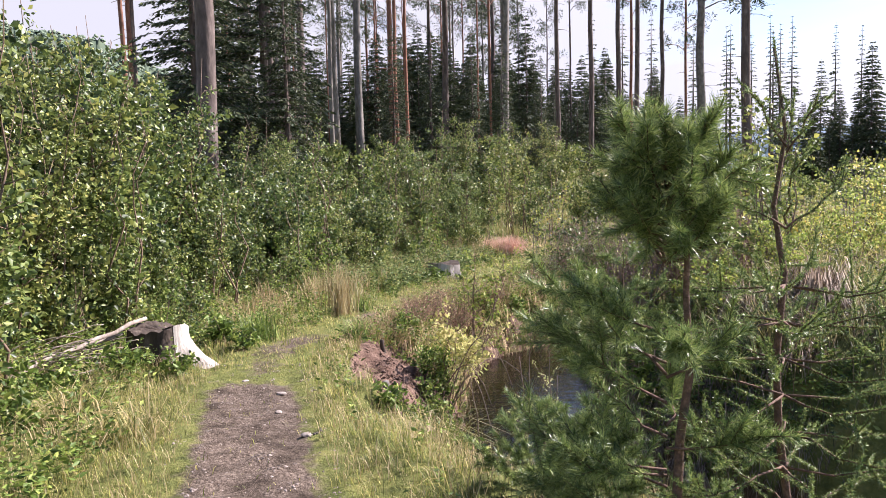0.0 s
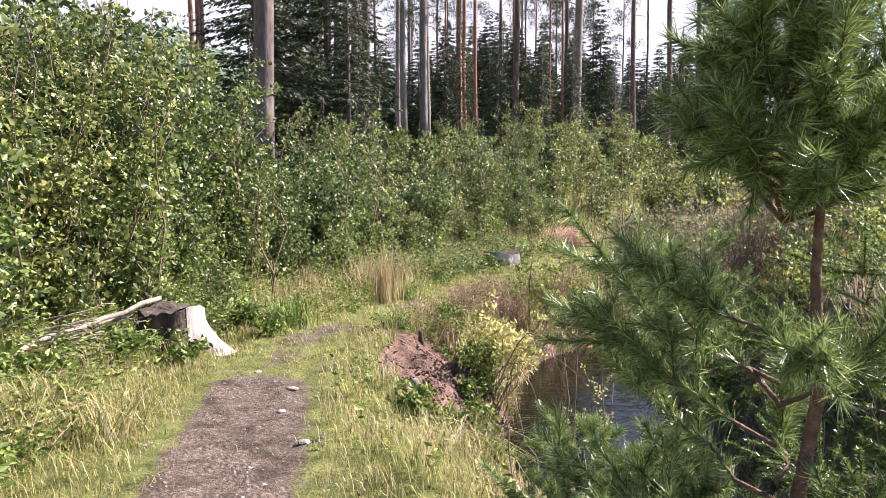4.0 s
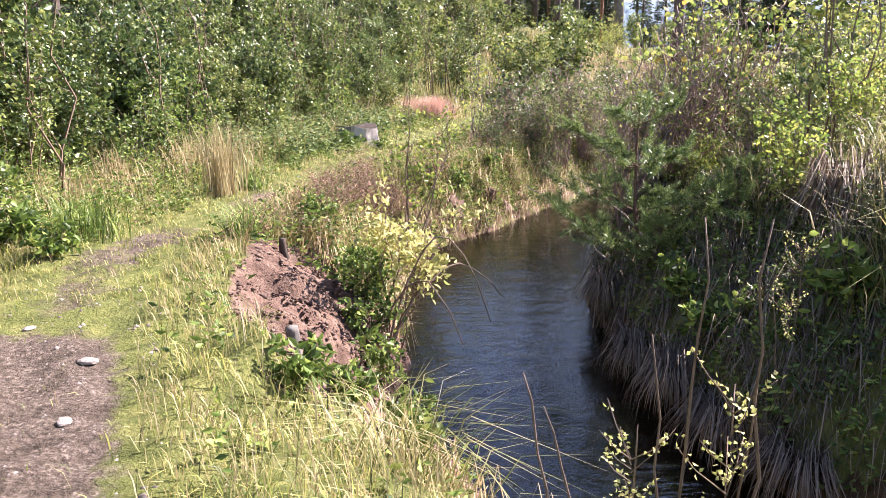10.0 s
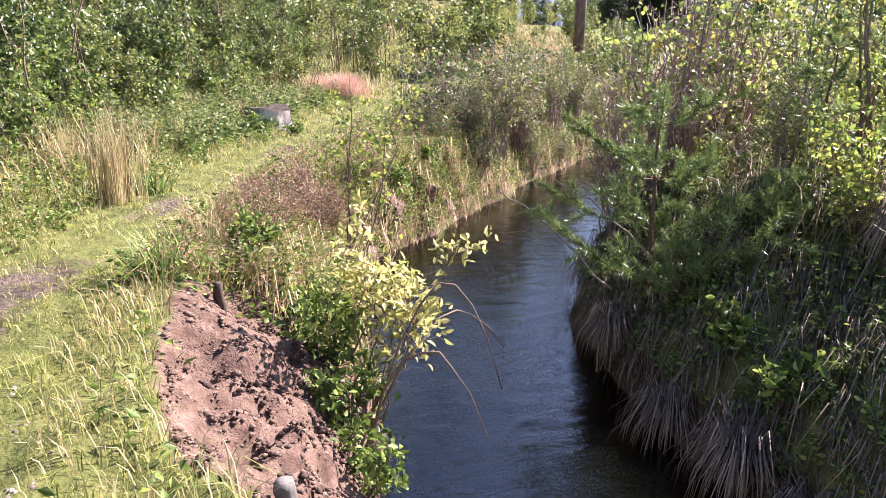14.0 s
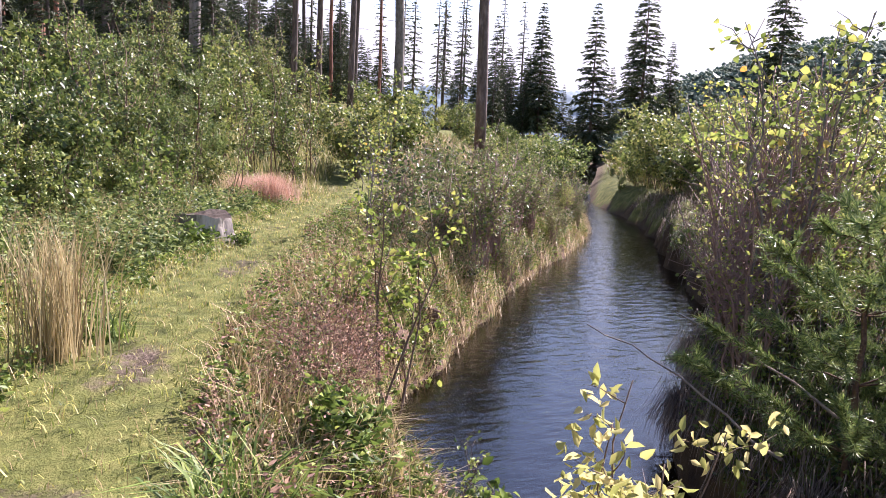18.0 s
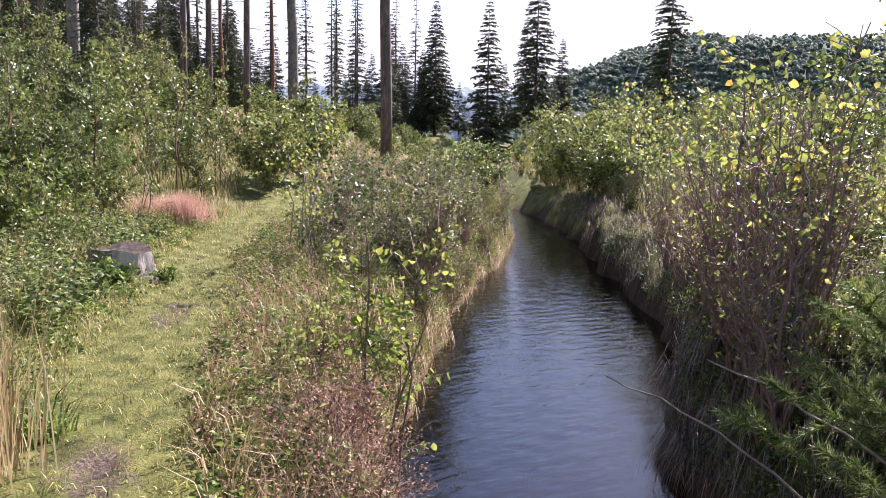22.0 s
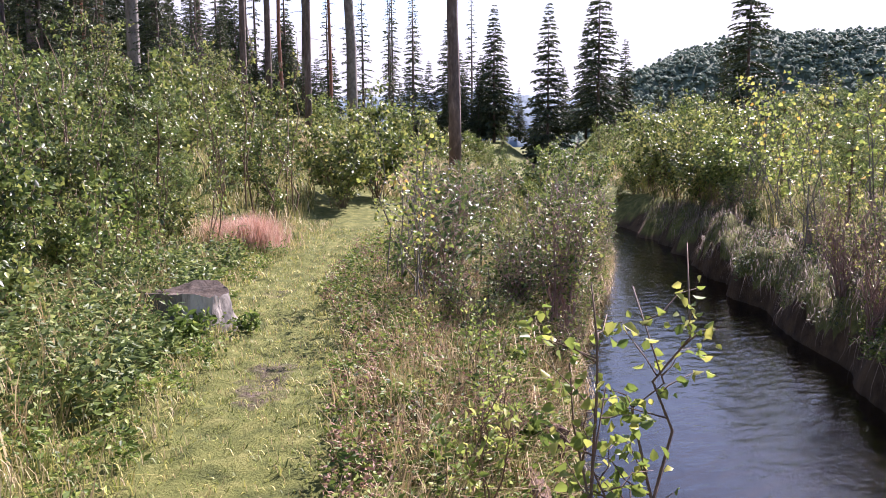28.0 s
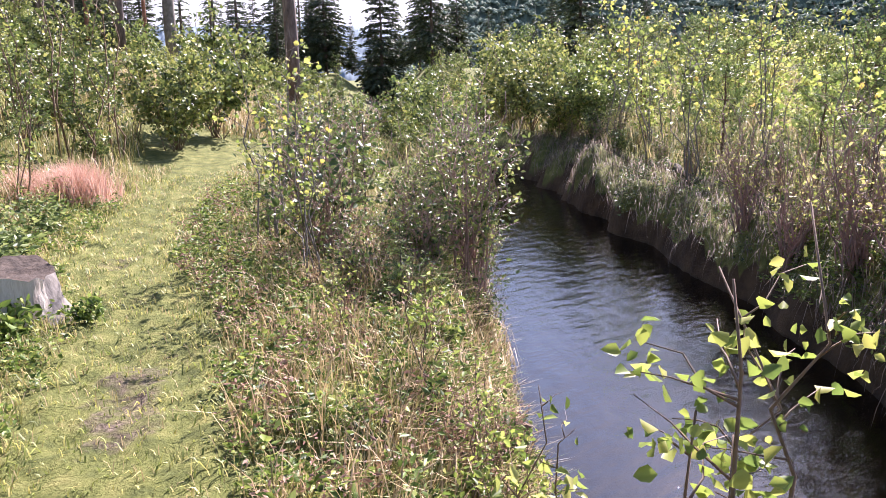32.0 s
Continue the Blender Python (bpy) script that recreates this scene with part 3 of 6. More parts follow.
def shrub(name, seed, tall, wide, stems, count, size, leaf, label, category="shrub", group="", bare=0.15, fine=False, aspect=0.6, twigs=5, droop=0.0, stem=TWIG, thick=1.0):
    """A many-stemmed shrub: stems, side twigs and leaves along them."""
    rng = np.random.default_rng(seed)
    ob = thing(name, label, category, group)
    wood, spots, ways = [], [], []
    for _ in range(stems):
        a, r = rng.uniform(0, 2 * np.pi), wide * math.sqrt(rng.uniform(0.02, 1)) * 0.75
        h = tall * (0.38 + 0.62 * rng.uniform() ** 0.8) * (1 - 0.25 * (r / wide) ** 2)
        p0 = np.array([rng.normal(0, 0.07 * wide), rng.normal(0, 0.07 * wide), -0.05])
        p1 = np.array([math.cos(a) * r, math.sin(a) * r, h])
        line = curve_line(p0, p1, rng.uniform(0.0, 0.1) * tall, rng, 7, 0.03)
        wood.append(tube(line, [thick * (0.0036 * tall + 0.002), thick * (0.0010 * tall + 0.0007)], 5 if fine else 4))
        for _ in range(twigs):
            s = rng.uniform(max(bare, 0.1), 0.95)
            q0 = np.array([np.interp(s, np.linspace(0, 1, 7), line[:, c]) for c in range(3)])
            b, le = rng.uniform(0, 2 * np.pi), wide * rng.uniform(0.25, 0.6) * (1.1 - 0.5 * s)
            q1 = q0 + np.array([math.cos(b) * le, math.sin(b) * le, le * rng.uniform(0.1, 0.9) - droop * le])
            tw = curve_line(q0, q1, 0.05 * le, rng, 4, 0.05)
            if fine or rng.uniform() < 0.4:
                wood.append(tube(tw, [thick * 0.0020 * tall, thick * 0.0007 * tall], 3))
            k = max(2, int(count / (stems * twigs)))
            u = rng.uniform(0.15, 1.05, k)[:, None]
            at = q0 + (q1 - q0) * u + rng.normal(0, 0.03 * wide + 0.25 * size, (k, 3))
            spots.append(at)
            ways.append(unit(q1 - q0) * 0.5 + rng.normal(0, 0.7, (k, 3)) + np.array([0, 0, -0.25 - droop]))
    at, way = np.concatenate(spots), np.concatenate(ways)
    keep = at[:, 2] > 0.02
    at, way = at[keep], way[keep]
    ln = size * rng.uniform(0.6, 1.25, len(at))
    tagged(raw("branchwork", *joined(wood), stem, ob), kind="stuff")
    tagged(raw("foliage", *leaves(at, way, ln, ln * aspect, rng, fine=fine), leaf, ob), kind="stuff")
    return ob


def needle_shoot(p0, p1, per_m, length, width, rng, spread=1.0):
    """Needles standing off a shoot from p0 to p1, all round and forwards."""
    p0, p1 = np.asarray(p0), np.asarray(p1)
    le = np.linalg.norm(p1 - p0)
    n = max(6, int(per_m * le))
    u = rng.uniform(0.0, 1.05, n)[:, None]
    at = p0 + (p1 - p0) * u
    way = unit(p1 - p0) * rng.uniform(0.5, 1.3, (n, 1)) + unit(rng.normal(size=(n, 3))) * spread
    return needles(at, way, length * rng.uniform(0.75, 1.15, n), width, rng)


def young_pine(name, seed, tall, label, whorls=5, reach=0.75, per_m=420, group="", bare=0.12, needle=0.075, wide=0.0035, sides=5, trunk_r=0.028, low_arms=(), rise=(0.25, 0.75), top=1.0, arm_sides=11, leader=1):
    """A young pine: stem, whorls of up-curved boughs, each with side shoots full of long needles."""
    rng = np.random.default_rng(seed)
    ob = thing(name, label, "pine", group)
    stem = curve_line((0, 0, -0.1), (rng.normal(0, 0.05), rng.normal(0, 0.05), tall), 0, rng, 8, 0.008)
    smooth(raw("trunk", *tube(stem, [trunk_r, trunk_r * 0.8, trunk_r * 0.25], 9, rng, 0.08), BARK_YOUNG, ob))

    def bough(q0, q1, side_count):
        line = curve_line(q0, q1, -0.06 * np.linalg.norm(q1 - q0), rng, 6, 0.02)
        wood, green = [tube(line, [trunk_r * 0.30, trunk_r * 0.12], 5)], []
        for i in range(1, 5):
            green.append(needle_shoot(line[i], line[i + 1], per_m, needle, wide, rng, 1.0))
        le = np.linalg.norm(q1 - q0)
        for _ in range(side_count):
            s = rng.uniform(0.35, 0.95)
            a = np.array([np.interp(s, np.linspace(0, 1, 6), line[:, c]) for c in range(3)])
            d = unit(q1 - q0) * 0.8 + rng.normal(0, 0.55, 3) + np.array([0, 0, 0.35])
            b = a + unit(d) * (0.06 + le * rng.uniform(0.10, 0.26))
            wood.append(tube(np.array([a, (a + b) / 2, b]), [trunk_r * 0.15, trunk_r * 0.07], 4))
            green.append(needle_shoot(a, b, per_m, needle, wide, rng, 1.0))
        arm = raw("bough", *joined(wood), BARK_YOUNG, ob)
        tagged(raw("needles", *joined(green), NEEDLE, arm), kind="stuff")

    for w in range(whorls):
        s = bare + (top - bare) * (w + 0.5) / whorls
        z0 = tall * s
        arms = rng.integers(5, 8)
        for k in range(arms):
            a = 2 * np.pi * k / arms + rng.uniform(-0.35, 0.35)
            le = reach * (1.15 - 0.8 * s) * rng.uniform(0.75, 1.15)
            q1 = np.array([math.cos(a) * le, math.sin(a) * le, z0 + le * rng.uniform(*rise)])
            bough(np.array([0, 0, z0]), q1, sides)
    for z0, a, le, rise in low_arms:
        a = radians(a)
        bough(np.array([0, 0, z0]), np.array([math.cos(a) * le, math.sin(a) * le, z0 + rise]), arm_sides)
    tagged(raw("needles", *joined([needle_shoot(stem[-1 - k], stem[-k] + np.array([0, 0, 0.02]), per_m, needle, wide, rng, 0.8) for k in range(1, leader + 1)]), NEEDLE, ob), kind="stuff")
    return ob


def spruce(name, seed, tall, wide, label, category="spruce", group="", first=0.06, rows=26, leaf=NEEDLE_FAR, card=0.34, sparse=1.0, trunk=None, per=9):
    """A spruce: trunk and tiers of drooping boughs set with flat sprays."""
    rng = np.random.default_rng(seed)
    ob = thing(name, label, category, group)
    smooth(raw("trunk", *tube(np.array([(0, 0, -0.3), (0, 0, tall * 0.5), (0, 0, tall)]), [trunk or 0.012 * tall, 0.006 * tall, 0.01], 8), BARK, ob))
    wood, at, way, ln = [], [], [], []
    for r in range(rows):
        s = first + (1 - first) * (r + rng.uniform(0, 0.8)) / rows
        z0 = tall * s
        arms = rng.integers(6, 10)
        for k in range(arms):
            if rng.uniform() > sparse:
                continue
            a = rng.uniform(0, 2 * np.pi)
            le = wide * (1.02 - s) ** 0.85 * rng.uniform(0.7, 1.15) + 0.05
            drop = le * rng.uniform(0.0, 0.35) * (1.3 - s)
            end = np.array([math.cos(a) * le, math.sin(a) * le, z0 - drop])
            line = curve_line((0, 0, z0), end, 0.06 * le, rng, 4, 0.02)
            if card < 0.5 or rng.uniform() < 0.35:
                wood.append(tube(line, [0.006 * le + 0.006, 0.004], 3))
            n = max(4, int(per * le / card * 0.5))
            u = rng.uniform(0.12, 1.0, n)
            p = np.stack([np.interp(u, np.linspace(0, 1, 4), line[:, c]) for c in range(3)], 1)
            at.append(p + rng.normal(0, 0.02, p.shape))
            sidew = np.array([-math.sin(a), math.cos(a), 0])
            out = np.array([math.cos(a), math.sin(a), -0.15])
            way.append(out * rng.uniform(0.4, 1.0, (n, 1)) + sidew * rng.choice([-1, 1], (n, 1)) * rng.uniform(0.2, 1.0, (n, 1)) + np.array([0, 0, -0.6]) * rng.uniform(0, 1, (n, 1)))
            ln.append(card * rng.uniform(0.6, 1.2, n) * (0.5 + 0.5 * le / wide))
    at, way, ln = np.concatenate(at), np.concatenate(way), np.concatenate(ln)
    tagged(raw("branchwork", *joined(wood), BARK, ob), kind="stuff")
    tagged(raw("crown", *leaves(at, way, ln, ln * 0.34, rng, fold=0.1, fine=False), leaf, ob), kind="stuff")
    return ob


def tall_pine(name, seed, tall, radius, crown_from, label, bark=BARK, group="", lean=0.0, clumps=26, forked=False):
    """A tall forest pine: long bare trunk, a few dead stubs, and a high crown of needle clumps on crooked limbs."""
    rng = np.random.default_rng(seed)
    ob = thing(name, label, "pine tree", group)
    top = np.array([lean * tall, rng.normal(0, 0.01) * tall, tall])
    line = curve_line((0, 0, -0.4), top, 0, rng, 9, 0.0016)
    smooth(raw("trunk", *tube(line, [radius * 1.25, radius, radius * 0.8, radius * 0.3], 12, rng, 0.05), bark, ob))
    wood, at, way, ln = [], [], [], []

    def on(s):
        return np.array([np.interp(s, np.linspace(0, 1, 9), line[:, c]) for c in range(3)])

    for _ in range(9):
        s = rng.uniform(0.25, crown_from)
        a, le = rng.uniform(0, 2 * np.pi), rng.uniform(0.3, 1.1)
        p = on(s)
        wood.append(tube(np.array([p, p + [math.cos(a) * le * 0.6, math.sin(a) * le * 0.6, 0.02], p + [math.cos(a) * le, math.sin(a) * le, -0.08 * le]]), [0.018, 0.006], 4))
    for c in range(clumps):
        s = crown_from + (1 - crown_from) * (c + rng.uniform(0, 1)) / clumps
        a, le = rng.uniform(0, 2 * np.pi), tall * 0.11 * (1.15 - 0.75 * (s - crown_from) / (1 - crown_from)) * rng.uniform(0.6, 1.2)
        p = on(s)
        e = p + np.array([math.cos(a) * le, math.sin(a) * le, le * rng.uniform(-0.05, 0.5)])
        wood.append(tube(curve_line(p, e, 0.12 * le, rng, 5, 0.05), [radius * 0.28, 0.012], 5))
        for _ in range(4):
            q = p + (e - p) * rng.uniform(0.45, 1.05) + rng.normal(0, 0.18 * le, 3) * [1, 1, 0.5]
            n = 64
            d = unit(rng.normal(size=(n, 3)) + np.array([0, 0, 0.25]))
            at.append(q + d * [1, 1, 0.6] * rng.uniform(0.1, 0.36, (n, 1)) * le * 0.6)
            way.append(d)
            ln.append(rng.uniform(0.14, 0.30, n))
    tagged(raw("branchwork", *joined(wood), bark, ob), kind="stuff")
    at, way, ln = np.concatenate(at), np.concatenate(way), np.concatenate(ln)
    tagged(raw("crown", *leaves(at, way, ln, ln * 0.22, rng, fold=0.1, fine=False), NEEDLE_FAR, ob), kind="stuff")
    return ob


def place(ob, x, y, turn=0.0, scale=1.0, sink=0.0, tilt=(0, 0)):
    m = Matrix.LocRotScale((x, y, height(x, y) - sink), Euler((radians(tilt[0]), radians(tilt[1]), radians(turn))), (scale, scale, scale))
    ob.matrix_basis = m
    return ob


def again(ob, x, y, turn=0.0, scale=1.0, sink=0.0, tilt=(0, 0)):
    return copy_thing(ob, Matrix.LocRotScale((x, y, height(x, y) - sink), Euler((radians(tilt[0]), radians(tilt[1]), radians(turn))), (scale, scale, scale)))


R = np.random.default_rng(11)

# ---------------------------------------------------------------- tall trees
TALL = [  # x, y, radius, bark
    (-5.65, 18.4, 0.21, "dark"), (-5.85, 29.0, 0.13, "dark"), (1.95, 40.2, 0.20, "grey"), (-3.4, 27.5, 0.12, "grey"), (-3.3, 36.2, 0.12, "red"),
    (12.3, 34.3, 0.185, "thin"), (16.2, 56.0, 0.2, "grey"), (7.03, 45.0, 0.10, "thin"), (8.8, 41.0, 0.12, "thin"), (14.3, 60.0, 0.12, "thin"), (16.1, 60.0, 0.12, "red"),
    (5.2, 45.0, 0.09, "thin"), (10.6, 52.0, 0.11, "red"), (9.4, 50.0, 0.11, "thin"),
]


def on_heading(x0, y0, rows):
    """Trees along lines of sight: heading, distance, radius, bark."""
    return [(x0 + d * math.sin(radians(h)), y0 + d * math.cos(radians(h)), r, k) for h, d, r, k in rows]


TALL += on_heading(1.1, 0, [(-25.3, 33, 0.10, "red"), (-24.9, 33.6, 0.09, "red"), (-24.5, 34.5, 0.08, "dark"), (-16.9, 34, 0.16, "grey"), (-15.6, 42, 0.11, "dark"), (-15.1, 46, 0.11, "grey"), (-14.5, 40, 0.10, "dark"),
                            (-11.3, 38, 0.11, "grey"), (-10.9, 44, 0.12, "grey"), (-9.2, 40, 0.14, "grey"), (-6.6, 40, 0.11, "red"), (-5.8, 41, 0.13, "red"), (-3.1, 48, 0.12, "dark"),
                            (-8.0, 55, 0.10, "red"), (0.3, 46, 0.08, "red"), (-0.6, 47, 0.08, "red"), (6.1, 66, 0.10, "thin"), (9.4, 70, 0.10, "thin")])
tree_kinds = {}
for key, bark, label in (("thin", BARK, "tall slim pine with sparse high crown"), ("dark", BARK, "tall pine with dark furrowed bare trunk"), ("grey", BARK_GREY, "tall pine with grey bare trunk"), ("red", BARK_RED, "tall pine with reddish bare trunk")):
    tree_kinds[key] = [tall_pine("pine_tree", 40 + 7 * i + len(key), 21 + 2 * i, 0.14, (0.66 if key == "thin" else 0.48) + 0.06 * i, label, bark, "tall pines of the thinned wood", clumps=(9 if key == "thin" else 18) + 3 * i) for i in range(2)]
used = set()


def put_pine(key, x, y, radius, i):
    base = tree_kinds[key][i % 2]
    s = radius / 0.14
    m = Matrix.LocRotScale((x, y, height(x, y)), Euler((0, 0, i * 2.1)), (s, s, 0.8 + 0.2 * s))
    if id(base) in used:
        return copy_thing(base, m)
    used.add(id(base))
    base.matrix_basis = m
    return base


for i, (x, y, r, key) in enumerate(TALL):
    put_pine(key, x, y, r, i)
n = 0
while n < 34:
    az, d = radians(R.uniform(-19, 5)), R.uniform(48, 85)
    x, y = 1 + d * math.sin(az), d * math.cos(az)
    put_pine(("dark", "red", "grey")[n % 3], x, y, R.uniform(0.07, 0.12), n)
    n += 1

# ---------------------------------------------------------------- spruces of the wood behind
SPRUCE = [spruce("spruce", 70 + i, 12.0 + 2.0 * i, 2.3 + 0.3 * i, "dark green spruce in the dense wood behind", group="spruces of the wood behind", rows=46, card=0.42, per=24) for i in range(4)]
NEAR_SPRUCE = spruce("spruce", 77, 15.0, 2.5, "tall dense spruce at the wood's edge", group="spruces at the wood's edge", rows=64, card=0.22, per=15, first=0.02)
THIN_SPRUCE = [spruce("slender_spruce", 78 + i, 19.0 + 2 * i, 1.7, "slender spruce with thin open boughs", group="slender spruces before the valley", rows=34, card=0.34, per=16, sparse=0.55, first=0.25, trunk=0.17) for i in range(2)]
first = set()


def put_spruce(i, x, y, s):
    if i in first:
        return again(SPRUCE[i], x, y, R.uniform(0, 360), s)
    first.add(i)
    return place(SPRUCE[i], x, y, 0, s)


for i, (x, y, s) in enumerate([(34, 69, 0.97), (38, 66.5, 1.05), (41.5, 64, 0.92), (31, 72, 0.6), (36, 74, 0.7), (44, 69, 0.75), (32, 39, 0.72), (39.5, 70, 0.8), (17.5, 76, 0.5), (20, 82, 0.5), (3.5, 47, 0.62), (52, 60, 0.7), (60, 56, 0.6), (46, 66, 0.6), (29, 76, 0.5)]):
    put_spruce(i % 4, x, y, s)
for i, (x, y, s) in enumerate(((-7.4, 22.5, 0.95), (-4.9, 23.2, 0.62), (-6.2, 25.5, 1.05), (-8.6, 26.5, 0.9), (1.7, 30.0, 0.40), (-0.9, 28.0, 0.42), (0.5, 33.5, 0.42), (-2.6, 31.0, 0.45), (3.6, 36.0, 0.42))):
    place(NEAR_SPRUCE, x, y, 0, s) if i == 0 else again(NEAR_SPRUCE, x, y, 70 * i, s)
for i, (x, y, s) in enumerate(((27.5, 88, 0.9), (31.5, 86, 0.85), (33, 84, 1.0), (37.0, 83, 0.9), (41, 86, 0.95), (35, 95, 1.0), (15.2, 68, 0.8), (19.5, 71, 0.75), (23.6, 73.8, 0.85), (23.4, 67.4, 0.7), (26.8, 70.3, 0.8), (12.2, 64.7, 0.75), (10, 67, 0.8))):
    ob = THIN_SPRUCE[i % 2]
    place(ob, x, y, 0, s) if i < 2 else again(ob, x, y, 70 * i, s)
n = 0
while n < 190:
    a, d = R.uniform(-23, 12), R.uniform(46, 100)
    x, y = 1.0 + d * math.sin(radians(a)), d * math.cos(radians(a))
    _, dl, dr, dt = land(np.array([x]), np.array([y]))
    if dl[0] < 2 and dr[0] < 2:
        continue
    rise = np.interp(a, [-23, -19, -12, -4, 2, 5, 8, 12], [7.0, 9.8, 9.6, 9.8, 9.6, 8.2, 6.6, 5.0]) * R.uniform(0.72, 1.05)
    put_spruce(n % 4, x, y, d * math.tan(radians(rise)) / (12.0 + 2.0 * (n % 4)))
    n += 1
for n in range(26):
    a, d = R.uniform(4, 15), R.uniform(58, 95)
    put_spruce(n % 4, 1.0 + d * math.sin(radians(a)), d * math.cos(radians(a)), d * math.tan(radians(np.interp(a, [4, 10, 15], [9.0, 8.0, 5.5]) * R.uniform(0.65, 1.1))) / (12.0 + 2.0 * (n % 4)))
for n in range(20):
    x, y = R.uniform(27, 50), R.uniform(64, 82)
    put_spruce(n % 4, x, y, R.uniform(0.38, 0.62) * 15 / (12.0 + 2.0 * (n % 4)))
n = 0
while n < 34:
    a, d = R.uniform(14, 70), R.uniform(75, 125)
    x, y = 1.0 + d * math.sin(radians(a)), d * math.cos(radians(a))
    put_spruce(n % 4, x, y, d * math.tan(radians(R.uniform(2.4, 4.6))) / (12.0 + 2.0 * (n % 4)))
    n += 1

# ---------------------------------------------------------------- shrubs
EDGE = [shrub(("broadleaf_shrub", "undergrowth_bush")[i % 2], 100 + i, 2.3 + 0.25 * (i % 3), 0.95 + 0.12 * (i % 2), 9, 1150, 0.135, (LEAF, LEAF_DARK, LEAF, LEAF_DARK)[i],
              "dense green broadleaf shrub at the wood's edge", group="shrubs at the wood's edge", aspect=0.62, twigs=7) for i in range(4)]
NEAR = [shrub("trackside_shrub", 120 + i, 1.9 + 0.3 * (i % 3), 0.85, 11, 2500, 0.084, (LEAF, LEAF_DARK, LEAF)[i],
              "dense green broadleaf shrub beside the track", group="shrubs beside the track", aspect=0.66, twigs=10, bare=0.05) for i in range(3)]
LOW = [shrub("low_shrub", 130 + i, 0.95 + 0.15 * i, 0.5, 8, 420, 0.072, (LEAF, LEAF_DARK, LEAF_HERB)[i],
             "low leafy shrub beside the track", group="low shrubs beside the track", aspect=0.6, twigs=6, bare=0.05) for i in range(3)]
BIRCH = [shrub("birch_sapling", 140 + i, 2.1 + 0.3 * i, 0.75, 6, 800, 0.062, (LEAF_PALE, LEAF_YELLOW, LEAF)[i],
               "slim young birch with sparse yellowing leaves", "birch", "young birches of the clearing", aspect=0.75, twigs=7, bare=0.25) for i in range(3)]
SLIM = [shrub("slim_sapling", 150 + i, 2.5 + 0.4 * i, 0.5, 3, 330, 0.07, (LEAF, LEAF_DARK, LEAF)[i],
              "slim upright sapling with light green leaves", "sapling", "saplings at the wood's edge", aspect=0.6, twigs=12, bare=0.2) for i in range(3)]
placed = set()


def put(kinds, i, x, y, s, turn=None, sink=0.0, tilt=(0, 0)):
    ob = kinds[i % len(kinds)]
    turn = R.uniform(0, 360) if turn is None else turn
    if id(ob) in placed:
        return again(ob, x, y, turn, s, sink, tilt)
    placed.add(id(ob))
    return place(ob, x, y, turn, s, sink, tilt)


n = 0
while n < 270:
    y = R.uniform(10, 34)
    x = R.uniform(-13, 6)
    _, dl, dr, dt = land(np.array([x]), np.array([y]))
    off = -dt[0]
    need = np.interp(y, [3, 7, 8, 11, 14, 20, 30], [3.4, 3.0, 2.6, 2.6, 2.4, 1.6, 0.9])
    if dl[0] < 1.2 or off < need:
        continue
    s = np.clip(0.5 + 0.2 * (off - need), 0.45, 1.1) * R.uniform(0.75, 1.2) * np.interp(y, [9, 12, 16, 34], [0.9, 0.8, 0.74, 0.9])
    put(EDGE, n, x, y, s)
    n += 1
n = 0
while n < 165:
    y = R.uniform(2.8, 19)
    x = R.uniform(-7, 1)
    _, dl, dr, dt = land(np.array([x]), np.array([y]))
    off = -dt[0]
    need = np.interp(y, [3, 6, 7, 8, 9, 11, 12.5, 14, 17], [1.35, 1.75, 1.75, 1.25, 1.3, 1.65, 1.55, 1.45, 1.1])
    if off < need or off > need + 3.2:
        continue
    if math.hypot(x + 2.2, y - 7.2) < 0.75 or math.hypot(x + 2.7, y - 6.8) < 0.75 or math.hypot(x + 2.9, y - 6.2) < 0.5:
        continue
    s = np.clip((0.34 if y < 7 else 0.24 if y < 13 else 0.3) + (0.36 if y < 9 else 0.24) * (off - need), 0.24, np.interp(y, [7, 11, 19], [1.2, 0.85, 0.7])) * R.uniform(0.75, 1.25)
    put(NEAR, n, x, y, s) if s > 0.55 else put(LOW, n, x, y, s / 0.48)
    n += 1
# tall bushes where the wood comes close to the track
for k, (x, y, s) in enumerate(((-3.5, 8.7, 1.3), (-4.4, 9.8, 1.45), (-5.3, 11.6, 1.4), (-4.3, 12.4, 1.15), (-6.2, 10.6, 1.5), (-3.2, 6.0, 1.0), (-3.9, 7.3, 1.25), (-4.6, 6.2, 1.3), (-6.8, 13.2, 1.5), (-5.0, 8.0, 1.5))):
    put(NEAR, k, x, y, s)
    put(SLIM, k, x + 0.5, y - 0.4, 0.9 * s)
TALL_BUSH = [shrub("tall_bush", 180 + i, 4.1 + 0.4 * i, 1.35, 15, 6500, 0.085, (LEAF, LEAF_DARK)[i], "tall leafy bush at the wood's edge beside the track", "bush", "tall bushes at the wood's edge",
                   aspect=0.66, twigs=15, bare=0.08) for i in range(2)]
for k, (h, d, s) in enumerate(((-29, 10.5, 0.85), (-26, 12.5, 0.95), (-32, 9.0, 0.85), (-22.5, 14.0, 0.95), (-24, 16.5, 1.05), (-35, 12, 1.1), (-28, 15.5, 1.1), (-17.0, 19.5, 0.8), (-14.8, 21.5, 0.75), (-31, 12.5, 1.0), (-2.0, 27.5, 0.9), (1.6, 28.5, 0.8), (4.2, 33.0, 0.9), (-6.0, 24.5, 0.7))):
    put(TALL_BUSH, k, 1.1 + d * math.sin(radians(h)), d * math.cos(radians(h)), s)
